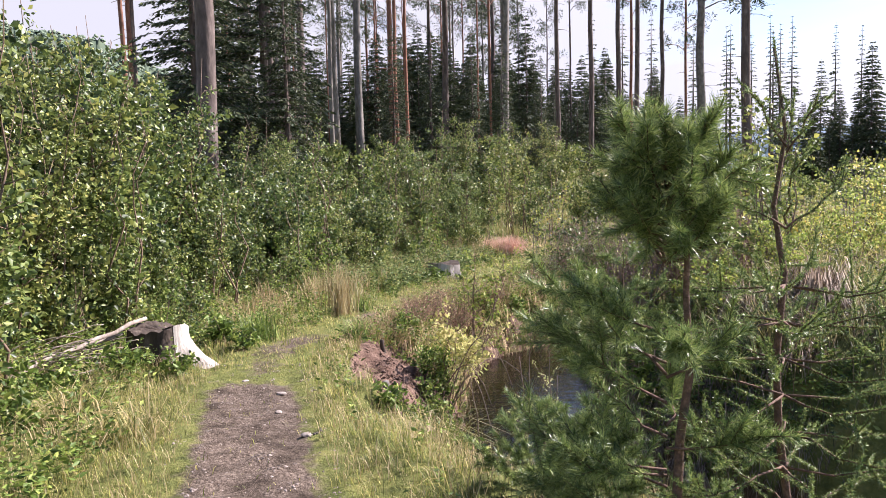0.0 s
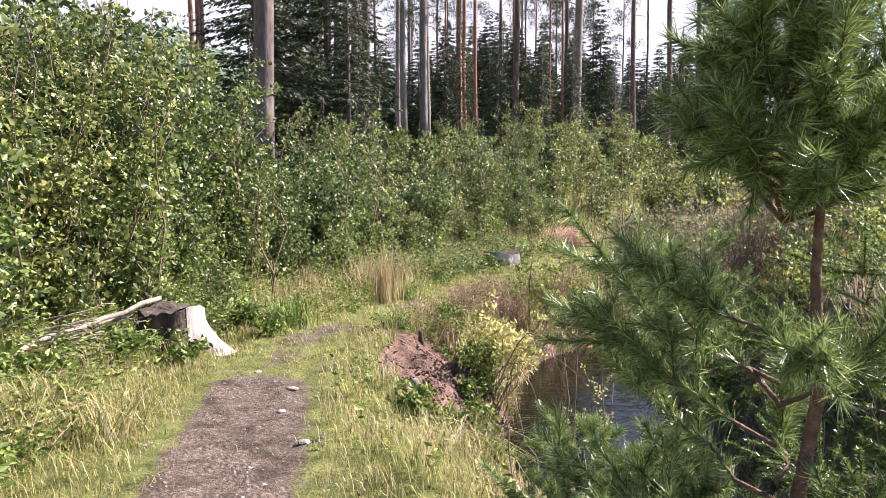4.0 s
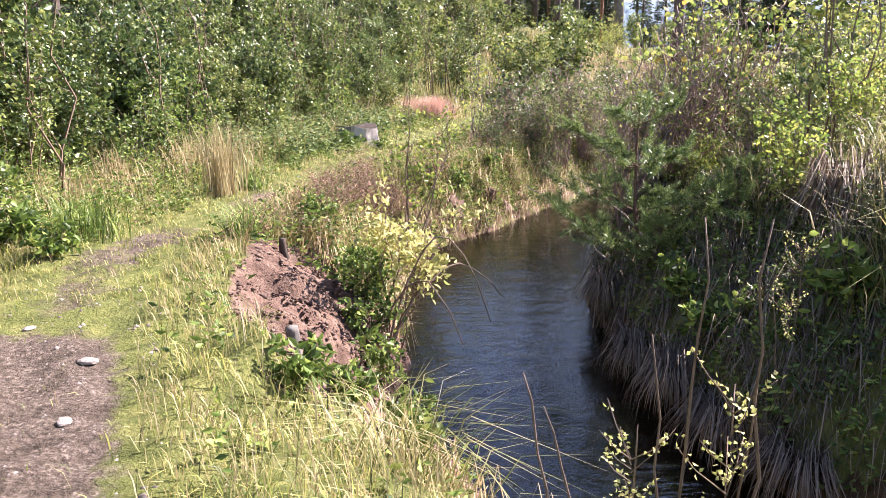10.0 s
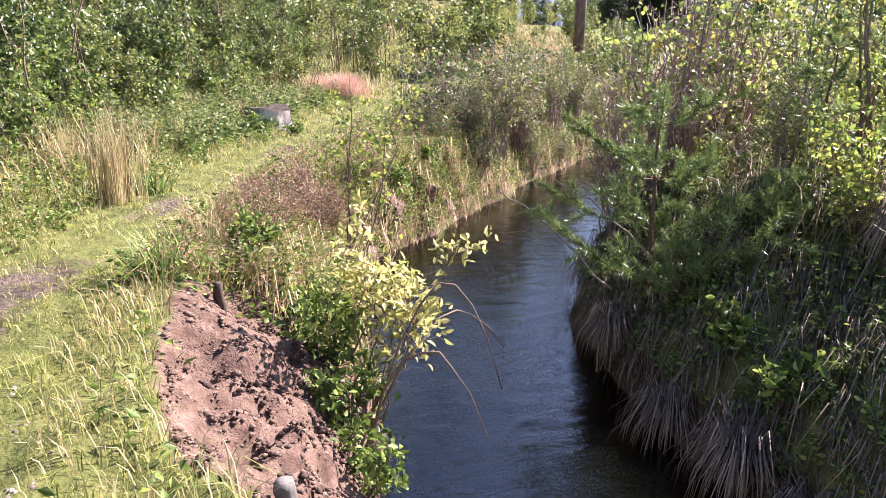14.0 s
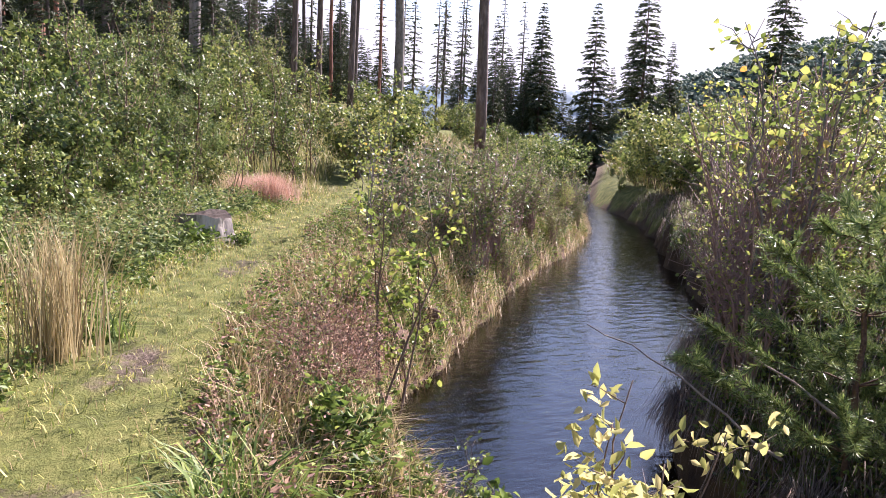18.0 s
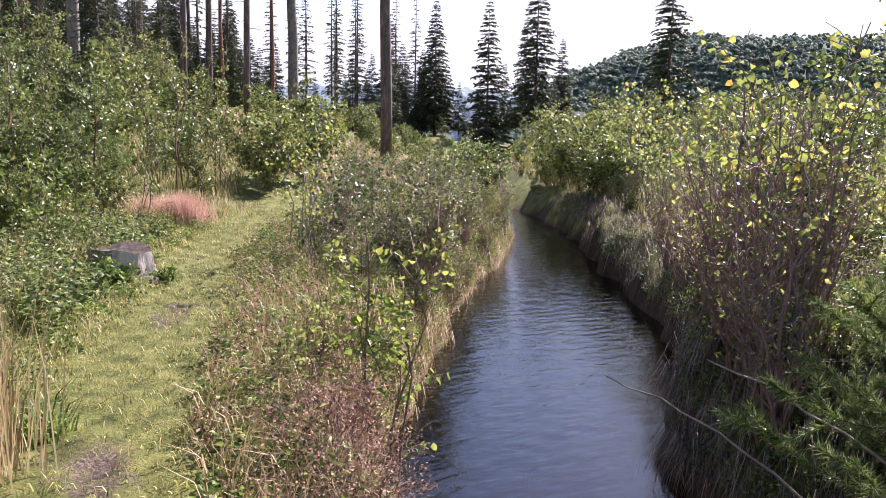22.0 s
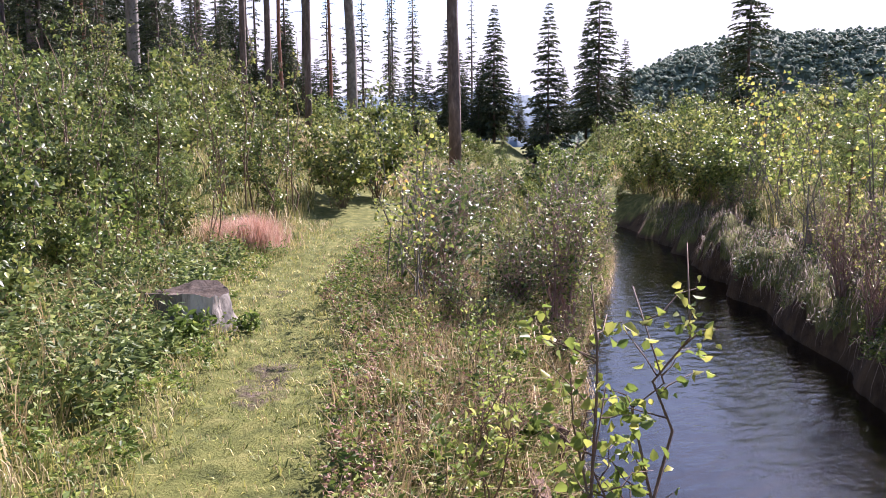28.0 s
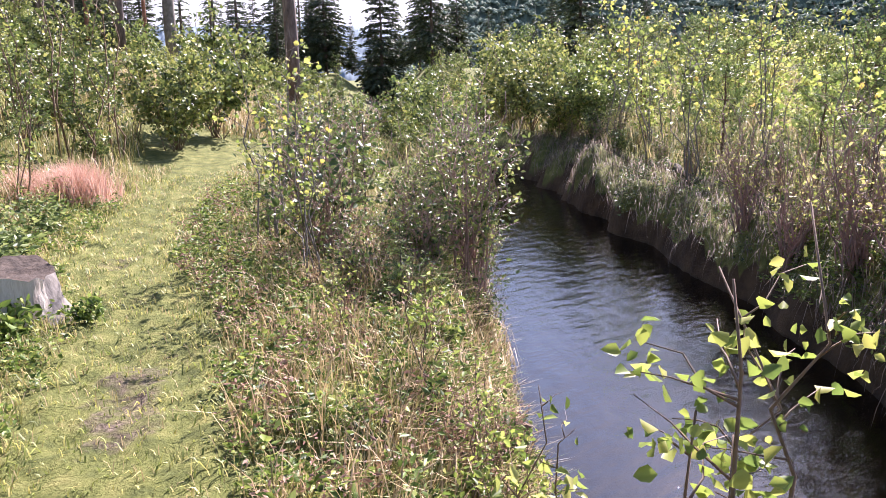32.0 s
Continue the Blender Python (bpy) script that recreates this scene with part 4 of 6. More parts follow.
# slender saplings standing out of the wood's edge
n = 0
while n < 70:
    y, x = R.uniform(4, 26), R.uniform(-9, 4)
    off = -land(np.array([x]), np.array([y]))[3][0]
    if off < np.interp(y, [3, 8, 14, 26], [2.2, 1.9, 1.3, 1.0]) or off > 6:
        continue
    put(SLIM, n, x, y, R.uniform(0.55, 0.95))
    n += 1
# young growth over the clearing beyond the stream
n = 0
while n < 150:
    d, az = 3 + 32 * R.uniform() ** 0.8, radians(R.uniform(18, 85))
    x, y = 1.5 + d * math.sin(az), 8 + d * math.cos(az)
    _, dl, dr, dt = land(np.array([x]), np.array([y]))
    if dr[0] < 0.8:
        continue
    put(BIRCH, n, x, y, R.uniform(0.5, 0.95) + 0.012 * d)
    if n % 5 == 0:
        put(EDGE, n, x + 0.8, y + 0.5, R.uniform(0.3, 0.6))
    n += 1
n = 0
while n < 190:
    d, az = R.uniform(20, 75), radians(R.uniform(9, 80))
    x, y = d * math.sin(az), 8 + d * math.cos(az)
    _, dl, dr, dt = land(np.array([x]), np.array([y]))
    if dl[0] < 1.5 and dr[0] < 1.5 or math.hypot(x - 10.5, y - 30) < 4.5:
        continue
    put((EDGE, BIRCH)[n % 2], n, x, y, R.uniform(0.4, 0.8) + 0.008 * d)
    n += 1

# low growth between the track and the stream, and on both sides of the bend
n = 0
while n < 48:
    y = R.uniform(17.5, 29)
    x = R.uniform(2, 17)
    _, dl, dr, dt = land(np.array([x]), np.array([y]))
    if not (dl[0] > 0.3 and dt[0] > 0.9 or dr[0] > 0.3) or math.hypot(x - 11, y - 31) < 3:
        continue
    put((EDGE, BIRCH)[n % 2], n, x, y, R.uniform(0.28, 0.5) if dl[0] > 0 else R.uniform(0.28, 0.52))
    n += 1

# shrubs that stand out
birch_near = shrub("birch", 160, 3.6, 0.85, 7, 4200, 0.062, LEAF_DARK, "leafy green birch close beside the track", "birch", aspect=0.8, twigs=16, fine=True, droop=0.3)
place(birch_near, -1.4, 2.6, 20)
again(birch_near, -2.9, 3.6, 140, 0.85)
alder = shrub("shrub", 161, 2.2, 1.15, 14, 3600, 0.085, LEAF, "bright green rounded shrub before the pines", twigs=11, aspect=0.7)
place(alder, 5.6, 25.2, 0, 1.25)
again(alder, 4.2, 23.6, 120, 0.8)
for x, y, a, s in ((12.6, 22.4, 40, 0.95), (13.4, 24.2, 100, 1.05), (12.0, 20.9, 170, 0.7), (14.6, 26.2, 230, 1.0), (8.4, 21.4, 290, 0.55), (9.2, 23.4, 340, 0.65), (15.6, 24.0, 10, 1.0)):
    again(alder, x, y, a, s)
willow = shrub("willow_shrub", 162, 2.2, 0.62, 24, 1300, 0.05, LEAF, "willow shrub with upright brown stems on the bank", "willow", twigs=6, aspect=0.5, bare=0.4, fine=True, stem=STEM_RED)
place(willow, 3.35, 14.75, 0, 0.92)
again(willow, 3.9, 15.6, 90, 0.9)
again(willow, 4.9, 16.9, 200, 0.85)
again(willow, 5.6, 17.7, 300, 0.85)
brush = shrub("shrub", 163, 1.45, 0.75, 28, 200, 0.075, LEAF_DARK, "dense dark brushwood beside the track", twigs=9, aspect=0.55, fine=True, stem=STEM_RED)
for x, y, a, s in ((2.6, 15.8, 0, 0.95), (2.2, 14.7, 70, 0.5), (3.2, 17.2, 140, 1.0), (2.95, 14.9, 220, 0.6), (4.4, 18.9, 300, 1.0), (5.6, 19.9, 20, 0.9)):
    place(brush, x, y, a, s) if a == 0 else again(brush, x, y, a, s)
pale_bush = shrub("willow_shrub", 164, 1.2, 0.42, 9, 900, 0.05, LEAF_WHITISH, "pale leaved willow shrub leaning over the water", "willow", twigs=8, aspect=0.45, bare=0.55, fine=True)
foot_shrub = shrub("bank_shrub", 173, 0.62, 0.3, 9, 420, 0.05, LEAF_HERB, "green leafy shrub at the foot of the broken bank", "shrub", "shrubs at the foot of the bank", twigs=6, aspect=0.6, bare=0.05, fine=True)
for k, (x, y, a, s) in enumerate(((0.56, 7.75, 0, 1.0), (0.62, 7.35, 80, 0.85), (0.45, 8.2, 160, 1.0), (0.5, 8.6, 240, 0.9), (0.78, 6.95, 300, 0.6))):
    place(foot_shrub, x, y, a, s) if k == 0 else again(foot_shrub, x, y, a, s)
place(pale_bush, 0.66, 8.02, 30, 1.08, 0, (0, 15))
autumn = shrub("aspen_sapling", 165, 2.5, 0.7, 5, 230, 0.055, LEAF_YELLOW, "slim aspen with sparse pale yellow-green leaves", "aspen", "aspens on the far bank", twigs=8, aspect=0.9, bare=0.42, fine=True, stem=BARK_GREY)
for k, (x, y, a, s) in enumerate(((3.2, 10.0, 0, 0.95), (3.95, 10.7, 130, 1.2), (4.7, 11.5, 250, 1.05), (4.7, 10.2, 60, 1.2), (6.0, 12.3, 200, 1.0))):
    place(autumn, x, y, a, s) if k == 0 else again(autumn, x, y, a, s)
again(autumn, 1.98, 14.95, 100, 0.72)
for x, y, a, s in ((2.4, 16.3, 20, 0.95), (8.7, 16.4, 80, 1.2), (9.9, 18.0, 150, 1.3), (8.1, 15.0, 220, 1.2), (11.2, 19.6, 290, 1.4), (7.4, 13.6, 330, 1.1)):
    again(autumn, x, y, a, s)
thicket = shrub("bare_thicket", 166, 1.55, 0.6, 34, 200, 0.036, LEAF_PALE, "thicket of thin bare reddish stems on the bank", "shrub", twigs=5, aspect=0.6, bare=0.35, fine=True, stem=STEM_RED, thick=1.1)
for k, (x, y, a, s) in enumerate(((3.2, 10.3, 0, 1.1), (3.75, 10.95, 80, 1.2), (4.35, 11.5, 170, 1.1), (2.85, 9.8, 260, 0.85), (3.55, 10.2, 30, 1.1), (4.5, 10.9, 310, 1.2), (5.3, 12.3, 140, 1.0), (4.8, 11.9, 40, 1.05), (5.8, 12.9, 200, 0.95), (6.3, 13.7, 100, 0.9), (6.9, 14.5, 260, 0.85))):
    place(thicket, x, y, a, s) if k == 0 else again(thicket, x, y, a, s)
heather = shrub("heather_bush", 167, 0.62, 0.5, 30, 2600, 0.022, HEATHER, "reddish brown heather bush at the bank's rim", "heather", twigs=9, aspect=0.5, bare=0.1)
for k, (x, y, a, s) in enumerate(((0.3, 10.15, 0, 1.0), (0.55, 10.75, 80, 0.9), (0.15, 9.5, 200, 0.75), (0.75, 11.3, 290, 0.75), (1.2, 12.3, 20, 0.6))):
    place(heather, x, y, a, s) if k == 0 else again(heather, x, y, a, s)
rowan = shrub("alder_sapling", 168, 1.75, 0.5, 4, 170, 0.052, LEAF_BRIGHT, "alder sapling with large pale green leaves over the water", "alder", twigs=6, aspect=0.62, bare=0.4, fine=True, thick=0.8)
place(rowan, 0.95, 11.9, 40, 0.45)
rowan_low = shrub("alder_sapling", 169, 1.7, 0.46, 6, 420, 0.036, LEAF_BRIGHT, "alder sapling with large pale green leaves leaning over the bank", "alder", twigs=6, aspect=0.74, bare=0.4, fine=True, thick=0.9)
place(rowan_low, 0.86, 10.80, 0, 1.36, 0, (-10, 14))
twiggy = shrub("bank_sapling", 170, 1.5, 0.4, 4, 150, 0.062, LEAF_PALE, "thin leafy sapling on the bank's rim", "sapling", "saplings on the near bank", twigs=8, aspect=0.5, bare=0.2, fine=True)
for k, (x, y, a, s) in enumerate(((0.72, 11.6, 0, 0.65), (1.0, 12.1, 90, 0.75), (1.45, 12.9, 180, 0.8), (0.85, 10.5, 250, 0.6), (2.25, 15.6, 30, 1.0), (1.55, 13.8, 300, 0.7), (0.5, 8.2, 20, 0.5), (0.55, 8.9, 120, 0.6))):
    place(twiggy, x, y, a, s) if k == 0 else again(twiggy, x, y, a, s)

# growth that shades the far bank
far_alder = shrub("alder_bush", 172, 1.3, 0.6, 12, 900, 0.055, LEAF_BRIGHT, "bright leafy alder bush on top of the far bank", "alder", "alder bushes on the far bank", twigs=8, aspect=0.65, fine=True)
for k, (x, y, a, s) in enumerate(((3.55, 8.2, 0, 0.7), (3.75, 9.1, 80, 0.8), (3.5, 9.9, 160, 0.7), (4.0, 7.4, 240, 0.75), (4.3, 8.6, 300, 0.95), (3.95, 10.6, 40, 0.8), (4.6, 6.6, 100, 0.8))):
    place(far_alder, x, y, a, s) if k == 0 else again(far_alder, x, y, a, s)
# brush along the near bank
for k in range(15):
    y = 14.6 + 6.5 * (k + R.uniform(0, 0.9)) / 15
    x = float(np.interp(y, LEFT[:, 1], LEFT[:, 0])) - R.uniform(0.25, 1.0)
    again((brush, willow, brush, thicket)[k % 4], x, y, R.uniform(0, 360), R.uniform(0.4, 0.7))

# dense growth on top of the far bank
for k, (x, y, s) in enumerate(((4.9, 9.6, 0.5), (5.6, 8.4, 0.6), (6.2, 9.6, 0.6), (6.9, 11.9, 0.6), (8.4, 13.4, 0.7), (5.8, 6.0, 0.6))):
    if k > 2:
        put(EDGE, k, x, y, s)
    put(BIRCH, k, x + 0.4, y - 0.5, s + 0.15)
herb_clump = shrub("leafy_herb", 171, 0.34, 0.26, 9, 260, 0.075, LEAF_HERB, "bright green leafy herb clump", "herb", "herb clumps beside the track", twigs=4, aspect=0.5, bare=0.05, fine=True)
for k, (x, y, a, s) in enumerate(((0.1, 15.2, 0, 1.0), (-0.25, 15.35, 70, 0.9), (0.55, 15.25, 140, 0.6), (-1.75, 6.75, 10, 0.8), (-2.2, 6.6, 100, 1.0), (-1.5, 7.9, 200, 0.8), (0.28, 6.0, 20, 0.75), (0.45, 6.25, 90, 0.8), (0.75, 6.0, 250, 0.8),
                                   (-1.9, 8.3, 60, 1.1), (-2.4, 5.6, 0, 1.1), (-2.0, 4.6, 220, 1.0), (1.55, 12.6, 20, 0.9), (2.1, 13.6, 200, 0.8), (0.35, 8.5, 20, 0.8), (0.1, 9.0, 300, 0.7), (2.7, 8.0, 30, 0.9), (2.75, 7.4, 120, 1.0), (3.3, 7.0, 10, 1.2))):
    place(herb_clump, x, y, a, s) if k == 0 else again(herb_clump, x, y, a, s)

for k in range(34):
    y = 17.5 + 15 * (k + R.uniform(0, 0.9)) / 34
    line, side = ((LEFT, -1), (RIGHT, 1))[k % 2]
    x = float(np.interp(y, line[:, 1], line[:, 0])) + side * R.uniform(0.6, 2.6)
    put((EDGE, BIRCH, EDGE)[k % 3], k, x, y, R.uniform(0.26, 0.5) if side > 0 else R.uniform(0.28, 0.45))
n = 0
while n < 95:
    x, y = R.uniform(5, 32), R.uniform(19, 52)
    _, dl, dr, dt = land(np.array([x]), np.array([y]))
    if max(dl[0], dr[0]) < 0.7 or max(dl[0], dr[0]) > 11 or math.hypot(x - 11.0, y - 31.5) < 3.2 or dt[0] < 1.2:
        continue
    put((EDGE, BIRCH, EDGE)[n % 3], n, x, y, R.uniform(0.3, 0.62) + 0.004 * y)
    n += 1
# growth along both water edges
rows = [(LEFT, -0.22, 14.2, 20.5, 9), (RIGHT, 0.55, 10.8, 12.6, 4), (RIGHT, 1.15, 12.6, 22, 12), (RIGHT, 1.2, 6.6, 11, 5)]
for line, off, y0, y1, count in rows:
    for k in range(count):
        y = y0 + (y1 - y0) * (k + R.uniform(0, 0.8)) / count
        x = float(np.interp(y, line[:, 1], line[:, 0])) + off + R.normal(0, 0.1)
        ob = (brush, twiggy, willow)[k % 3]
        again(ob, x, y, R.uniform(0, 360), R.uniform(0.35, 0.62))

# ---------------------------------------------------------------- young conifers
pine = young_pine("young_pine", 201, 1.6, "young pine with long glossy needles beside the track", whorls=6, reach=0.46, bare=0.76, per_m=1350, needle=0.055, wide=0.0031, rise=(0.4, 1.4), sides=6,
                  trunk_r=0.020, arm_sides=12,
                  low_arms=((0.86, 131, 0.54, 0.28), (0.76, 138, 0.54, 0.24), (0.64, 128, 0.50, 0.22), (0.90, 118, 0.46, 0.20), (0.52, 155, 0.54, 0.08), (0.46, 112, 0.50, 0.06), (0.34, 135, 0.52, 0.02),
                            (1.02, 180, 0.28, 0.12), (0.50, 195, 0.34, 0.08), (0.85, 20, 0.26, 0.15), (0.60, 330, 0.32, 0.10), (0.92, 265, 0.22, 0.10), (0.68, 70, 0.45, 0.14)))
place(pine, 1.71, 2.64, 0)
low_pine = young_pine("low_pine", 202, 0.85, "low bushy young pine on the bank", whorls=3, reach=0.55, bare=0.1, per_m=1100, needle=0.07, wide=0.0045, trunk_r=0.018)
place(low_pine, 2.35, 4.4, 30, 0.7)
again(low_pine, 2.9, 3.6, 150, 0.9)
again(low_pine, 1.33, 3.60, 70, 0.85)
again(low_pine, 1.52, 3.0, 160, 0.95)
again(low_pine, 1.62, 3.78, 200, 0.62)
bank_pine = young_pine("young_pine", 203, 1.7, "young pine on the far bank over the water", whorls=4, reach=0.9, bare=0.02, per_m=600, needle=0.075, wide=0.007, trunk_r=0.022)
place(bank_pine, 2.66, 8.9, 0, 0.85)
again(bank_pine, 4.4, 9.6, 220, 0.7)
for x, y, a, s in ((2.72, 8.6, 40, 0.75), (2.95, 9.2, 280, 0.8), (3.3, 8.5, 160, 0.7)):
    again(low_pine, x, y, a, s)
far_pine = young_pine("young_pine", 204, 1.6, "young pine among the shrubs", whorls=5, reach=0.6, bare=0.02, per_m=140, needle=0.10, wide=0.009, trunk_r=0.02, group="young pines among the shrubs")
place(far_pine, 0.5, 20.6, 0, 1.15)
for x, y, a, s in ((-0.8, 22.5, 60, 1.1), (6.2, 12.5, 120, 0.5), (8.2, 14.4, 200, 0.7), (9.8, 16.6, 10, 0.9), (11, 15, 80, 1.0), (6.7, 13.2, 300, 0.6), (12.6, 20.2, 20, 1.1), (14.5, 20, 250, 1.2)):
    again(far_pine, x, y, a, s)
near_spruce = young_pine("young_spruce", 205, 2.08, "thin young spruce with a long bare leader beside the pine", whorls=7, reach=0.78, bare=0.08, top=0.58, per_m=1500, needle=0.017, wide=0.0045, trunk_r=0.018,
                         rise=(-0.05, 0.25), leader=3, arm_sides=3,
                         low_arms=((1.36, 20, 0.30, 0.22), (1.36, 140, 0.28, 0.20), (1.38, 255, 0.30, 0.24), (1.66, 60, 0.14, 0.2), (1.68, 190, 0.13, 0.2), (1.66, 300, 0.14, 0.22)))
place(near_spruce, 2.28, 3.1, 0)
small_spruce = spruce("young_spruce", 206, 2.2, 0.8, "small young spruce among the brush", "spruce", "small spruces among the brush", first=0.03, rows=11, leaf=NEEDLE, card=0.10, per=14, trunk=0.022)
for k, (x, y, s) in enumerate(((3.4, 16.4, 0.5), (2.3, 14.3, 0.45), (2.7, 16.9, 0.6), (6.9, 13.6, 0.5), (-3.6, 8.2, 0.9), (3.0, 2.6, 0.6), (-3.3, 10.4, 0.8), (-4.0, 12.6, 1.0), (-3.0, 14.2, 0.8), (-2.2, 16.6, 0.9), (-4.8, 16.0, 1.1), (-1.2, 18.4, 0.9), (0.4, 22.2, 1.0), (-3.4, 19.4, 1.2), (2.2, 24.0, 1.1), (-5.6, 13.8, 1.2), (-1.6, 20.4, 1.3), (2.9, 15.2, 0.55))):
    place(small_spruce, x, y, 40, s) if k == 0 else again(small_spruce, x, y, 40 * k, s)
# ---------------------------------------------------------------- stumps, posts, fallen wood


def stump(name, seed, radius, tall, flare, lobes, label, body, face, white=None):
    rng = np.random.default_rng(seed)
    ob = thing(name, label, "tree stump")
    k, rows = 40, 9
    ang = np.linspace(0, 2 * np.pi, k, endpoint=False)
    phase = rng.uniform(0, 6.28, 3)
    ring = 1 + 0.05 * np.sin(3 * ang + phase[0]) + 0.035 * np.sin(7 * ang + phase[1])
    lobe = sum(np.exp(-((np.angle(np.exp(1j * (ang - radians(a)))) / 0.33) ** 2)) * w for a, w in lobes)
    v = []
    for r in range(rows):
        s = r / (rows - 1)
        rr = radius * ring * (1 + 0.12 * (1 - s)) + flare * lobe * (1 - s) ** 2.2 + rng.normal(0, 0.006, k)
        z = -0.08 + (tall + 0.08) * s + (0.03 * np.sin(2 * ang + phase[2]) + rng.normal(0, 0.008, k)) * (s > 0.9)
        v.append(np.stack([rr * np.cos(ang), rr * np.sin(ang), z + 0 * ang], 1))
    v = np.concatenate(v)
    i = np.arange((rows - 1) * k).reshape(rows - 1, k)
    j = (np.roll(i.reshape(rows - 1, k), -1, 1))
    t = np.concatenate([np.stack([i, j, j + k], -1).reshape(-1, 3), np.stack([i, j + k, i + k], -1).reshape(-1, 3)])
    smooth(raw("bark", v, t, body, ob))
    top = v[-k:]
    c = top.mean(0) - [0, 0, 0.03]
    tv = np.concatenate([[c], c + (top - c) * 0.55 + rng.normal(0, 0.008, (k, 3)), top])
    tt = [[0, 1 + a, 1 + (a + 1) % k] for a in range(k)] + [[1 + a, 1 + k + a, 1 + k + (a + 1) % k] for a in range(k)] + [[1 + a, 1 + k + (a + 1) % k, 1 + (a + 1) % k] for a in range(k)]
    raw("cut_face", tv, tt, face, ob)
    if white:
        lo, hi = white
        sel = sorted((a for a in range(k) if lo <= (math.degrees(ang[a]) + 180) % 360 - 180 <= hi), key=lambda a: (math.degrees(ang[a]) + 180) % 360)
        wv, wt = [], []
        for r in range(rows):
            for a in sel:
                p = v[r * k + a].copy()
                p[:2] *= 1 + 0.006 / max(0.05, np.hypot(p[0], p[1]))
                p[2] += 0.004 + 0.02 * (r == rows - 1) * (a % 3 == 0)
                wv.append(p)
        m = len(sel)
        for r in range(rows - 1):
            for a in range(m - 1):
                q = r * m + a
                wt += [[q, q + 1, q + m + 1], [q, q + m + 1, q + m]]
        smooth(raw("bare_flank", wv, wt, WOOD_WHITE, ob, "bleached bare wood flank"))
    return ob


place(stump("tree_stump", 301, 0.27, 0.36, 0.42, ((8, 1.0), (-50, 0.8), (110, 0.6), (200, 0.7)), "old dark stump with a bleached white flank", WOOD_OLD, WOOD_OLD, (-30, 32)), -2.12, 7.25, -14)
place(stump("tree_stump", 302, 0.33, 0.34, 0.2, ((-40, 1.0), (-100, 0.6), (60, 0.7), (170, 0.7)), "grey weathered stump with a pale flank beside the track", BARK_GREY, WOOD_OLD, (-108, -52)), 0.17, 15.7, 0)


def stick(name, p0, p1, r0, r1, mat, label, category, sag=0.0, seed=1, sides=8):
    rng = np.random.default_rng(seed)
    ob = smooth(raw(name, *tube(curve_line(p0, p1, sag, rng, 9, 0.012), [r0, r1], sides, rng, 0.1), mat))
    return tagged(ob, label, category)


g = height
stick("fallen_branch", (-2.95, 6.05, g(-2.95, 6.05) + 0.04), (-2.3, 7.35, 0.62), 0.027, 0.020, BARK_PALE, "pale fallen branch leaning on the dark stump", "branch", seed=2)
stick("fallen_branch", (-3.2, 6.3, g(-3.2, 6.3) + 0.03), (-2.45, 7.15, 0.5), 0.022, 0.015, BARK_PALE, "thin pale fallen branch beside the dark stump", "branch", seed=3)
for i in range(26):
    r = np.random.default_rng(320 + i)
    x0, y0 = -3.1 + r.normal(0, 0.22), 6.45 + r.normal(0, 0.2)
    x1, y1 = x0 + r.uniform(0.3, 0.8), y0 + r.uniform(-0.1, 0.6)
    tagged(stick("dry_twig", (x0, y0, g(x0, y0) + 0.02), (x1, y1, g(x1, y1) + r.uniform(0.05, 0.35)), 0.009, 0.004, BARK_PALE, "thin dry twig in the brush heap", "twig", 0.05, 40 + i, 5), group="twigs of the brush heap")
stick("wooden_post", (-0.06, 8.2, g(-0.06, 8.2) - 0.1), (-0.08, 8.2, g(-0.06, 8.2) + 0.15), 0.028, 0.024, WOOD_OLD, "short dark wooden post at the broken bank's rim", "post", seed=5)
stick("wooden_stub", (0.22, 6.32, g(0.22, 6.32) - 0.1), (0.21, 6.33, g(0.22, 6.32) + 0.11), 0.034, 0.03, BARK_GREY, "short weathered wooden stub in the broken bank", "post", seed=6)
stick("fallen_log", (8.7, 16.2, height(8.7, 16.2) + 0.04), (9.7, 17.5, height(9.7, 17.5) + 0.05), 0.08, 0.06, WOOD_OLD, "dark fallen log lying on the far bank", "log", seed=7)
stick("bare_stick", (3.0, 8.7, -0.35), (2.35, 9.9, 0.35), 0.010, 0.005, BARK_PALE, "thin pale bare stick in the bank", "stick", 0.08, 8, 5)
stick("bare_stick", (2.55, 9.2, -0.3), (2.0, 10.3, 0.2), 0.009, 0.004, BARK_PALE, "thin pale bare stick in the bank", "stick", 0.05, 9, 5)
for i, (x, y, dx, dy, tall) in enumerate(((1.28, 4.36, 0.05, 0.06, 1.02), (1.38, 4.30, 0.06, 0.05, 1.06), (1.08, 4.42, -0.12, 0.02, 0.72), (1.22, 4.5, -0.2, 0.0, 0.62), (1.33, 4.42, -0.06, 0.1, 0.8))):
    z = g(x, y)
    tagged(stick("dead_stalk", (x, y, z - 0.03), (x + dx, y + dy, z + tall), 0.005, 0.002, TWIG, "dry brown plant stalk standing on the bank", "stalk", 0.0, 60 + i, 5), group="dry stalks on the bank")


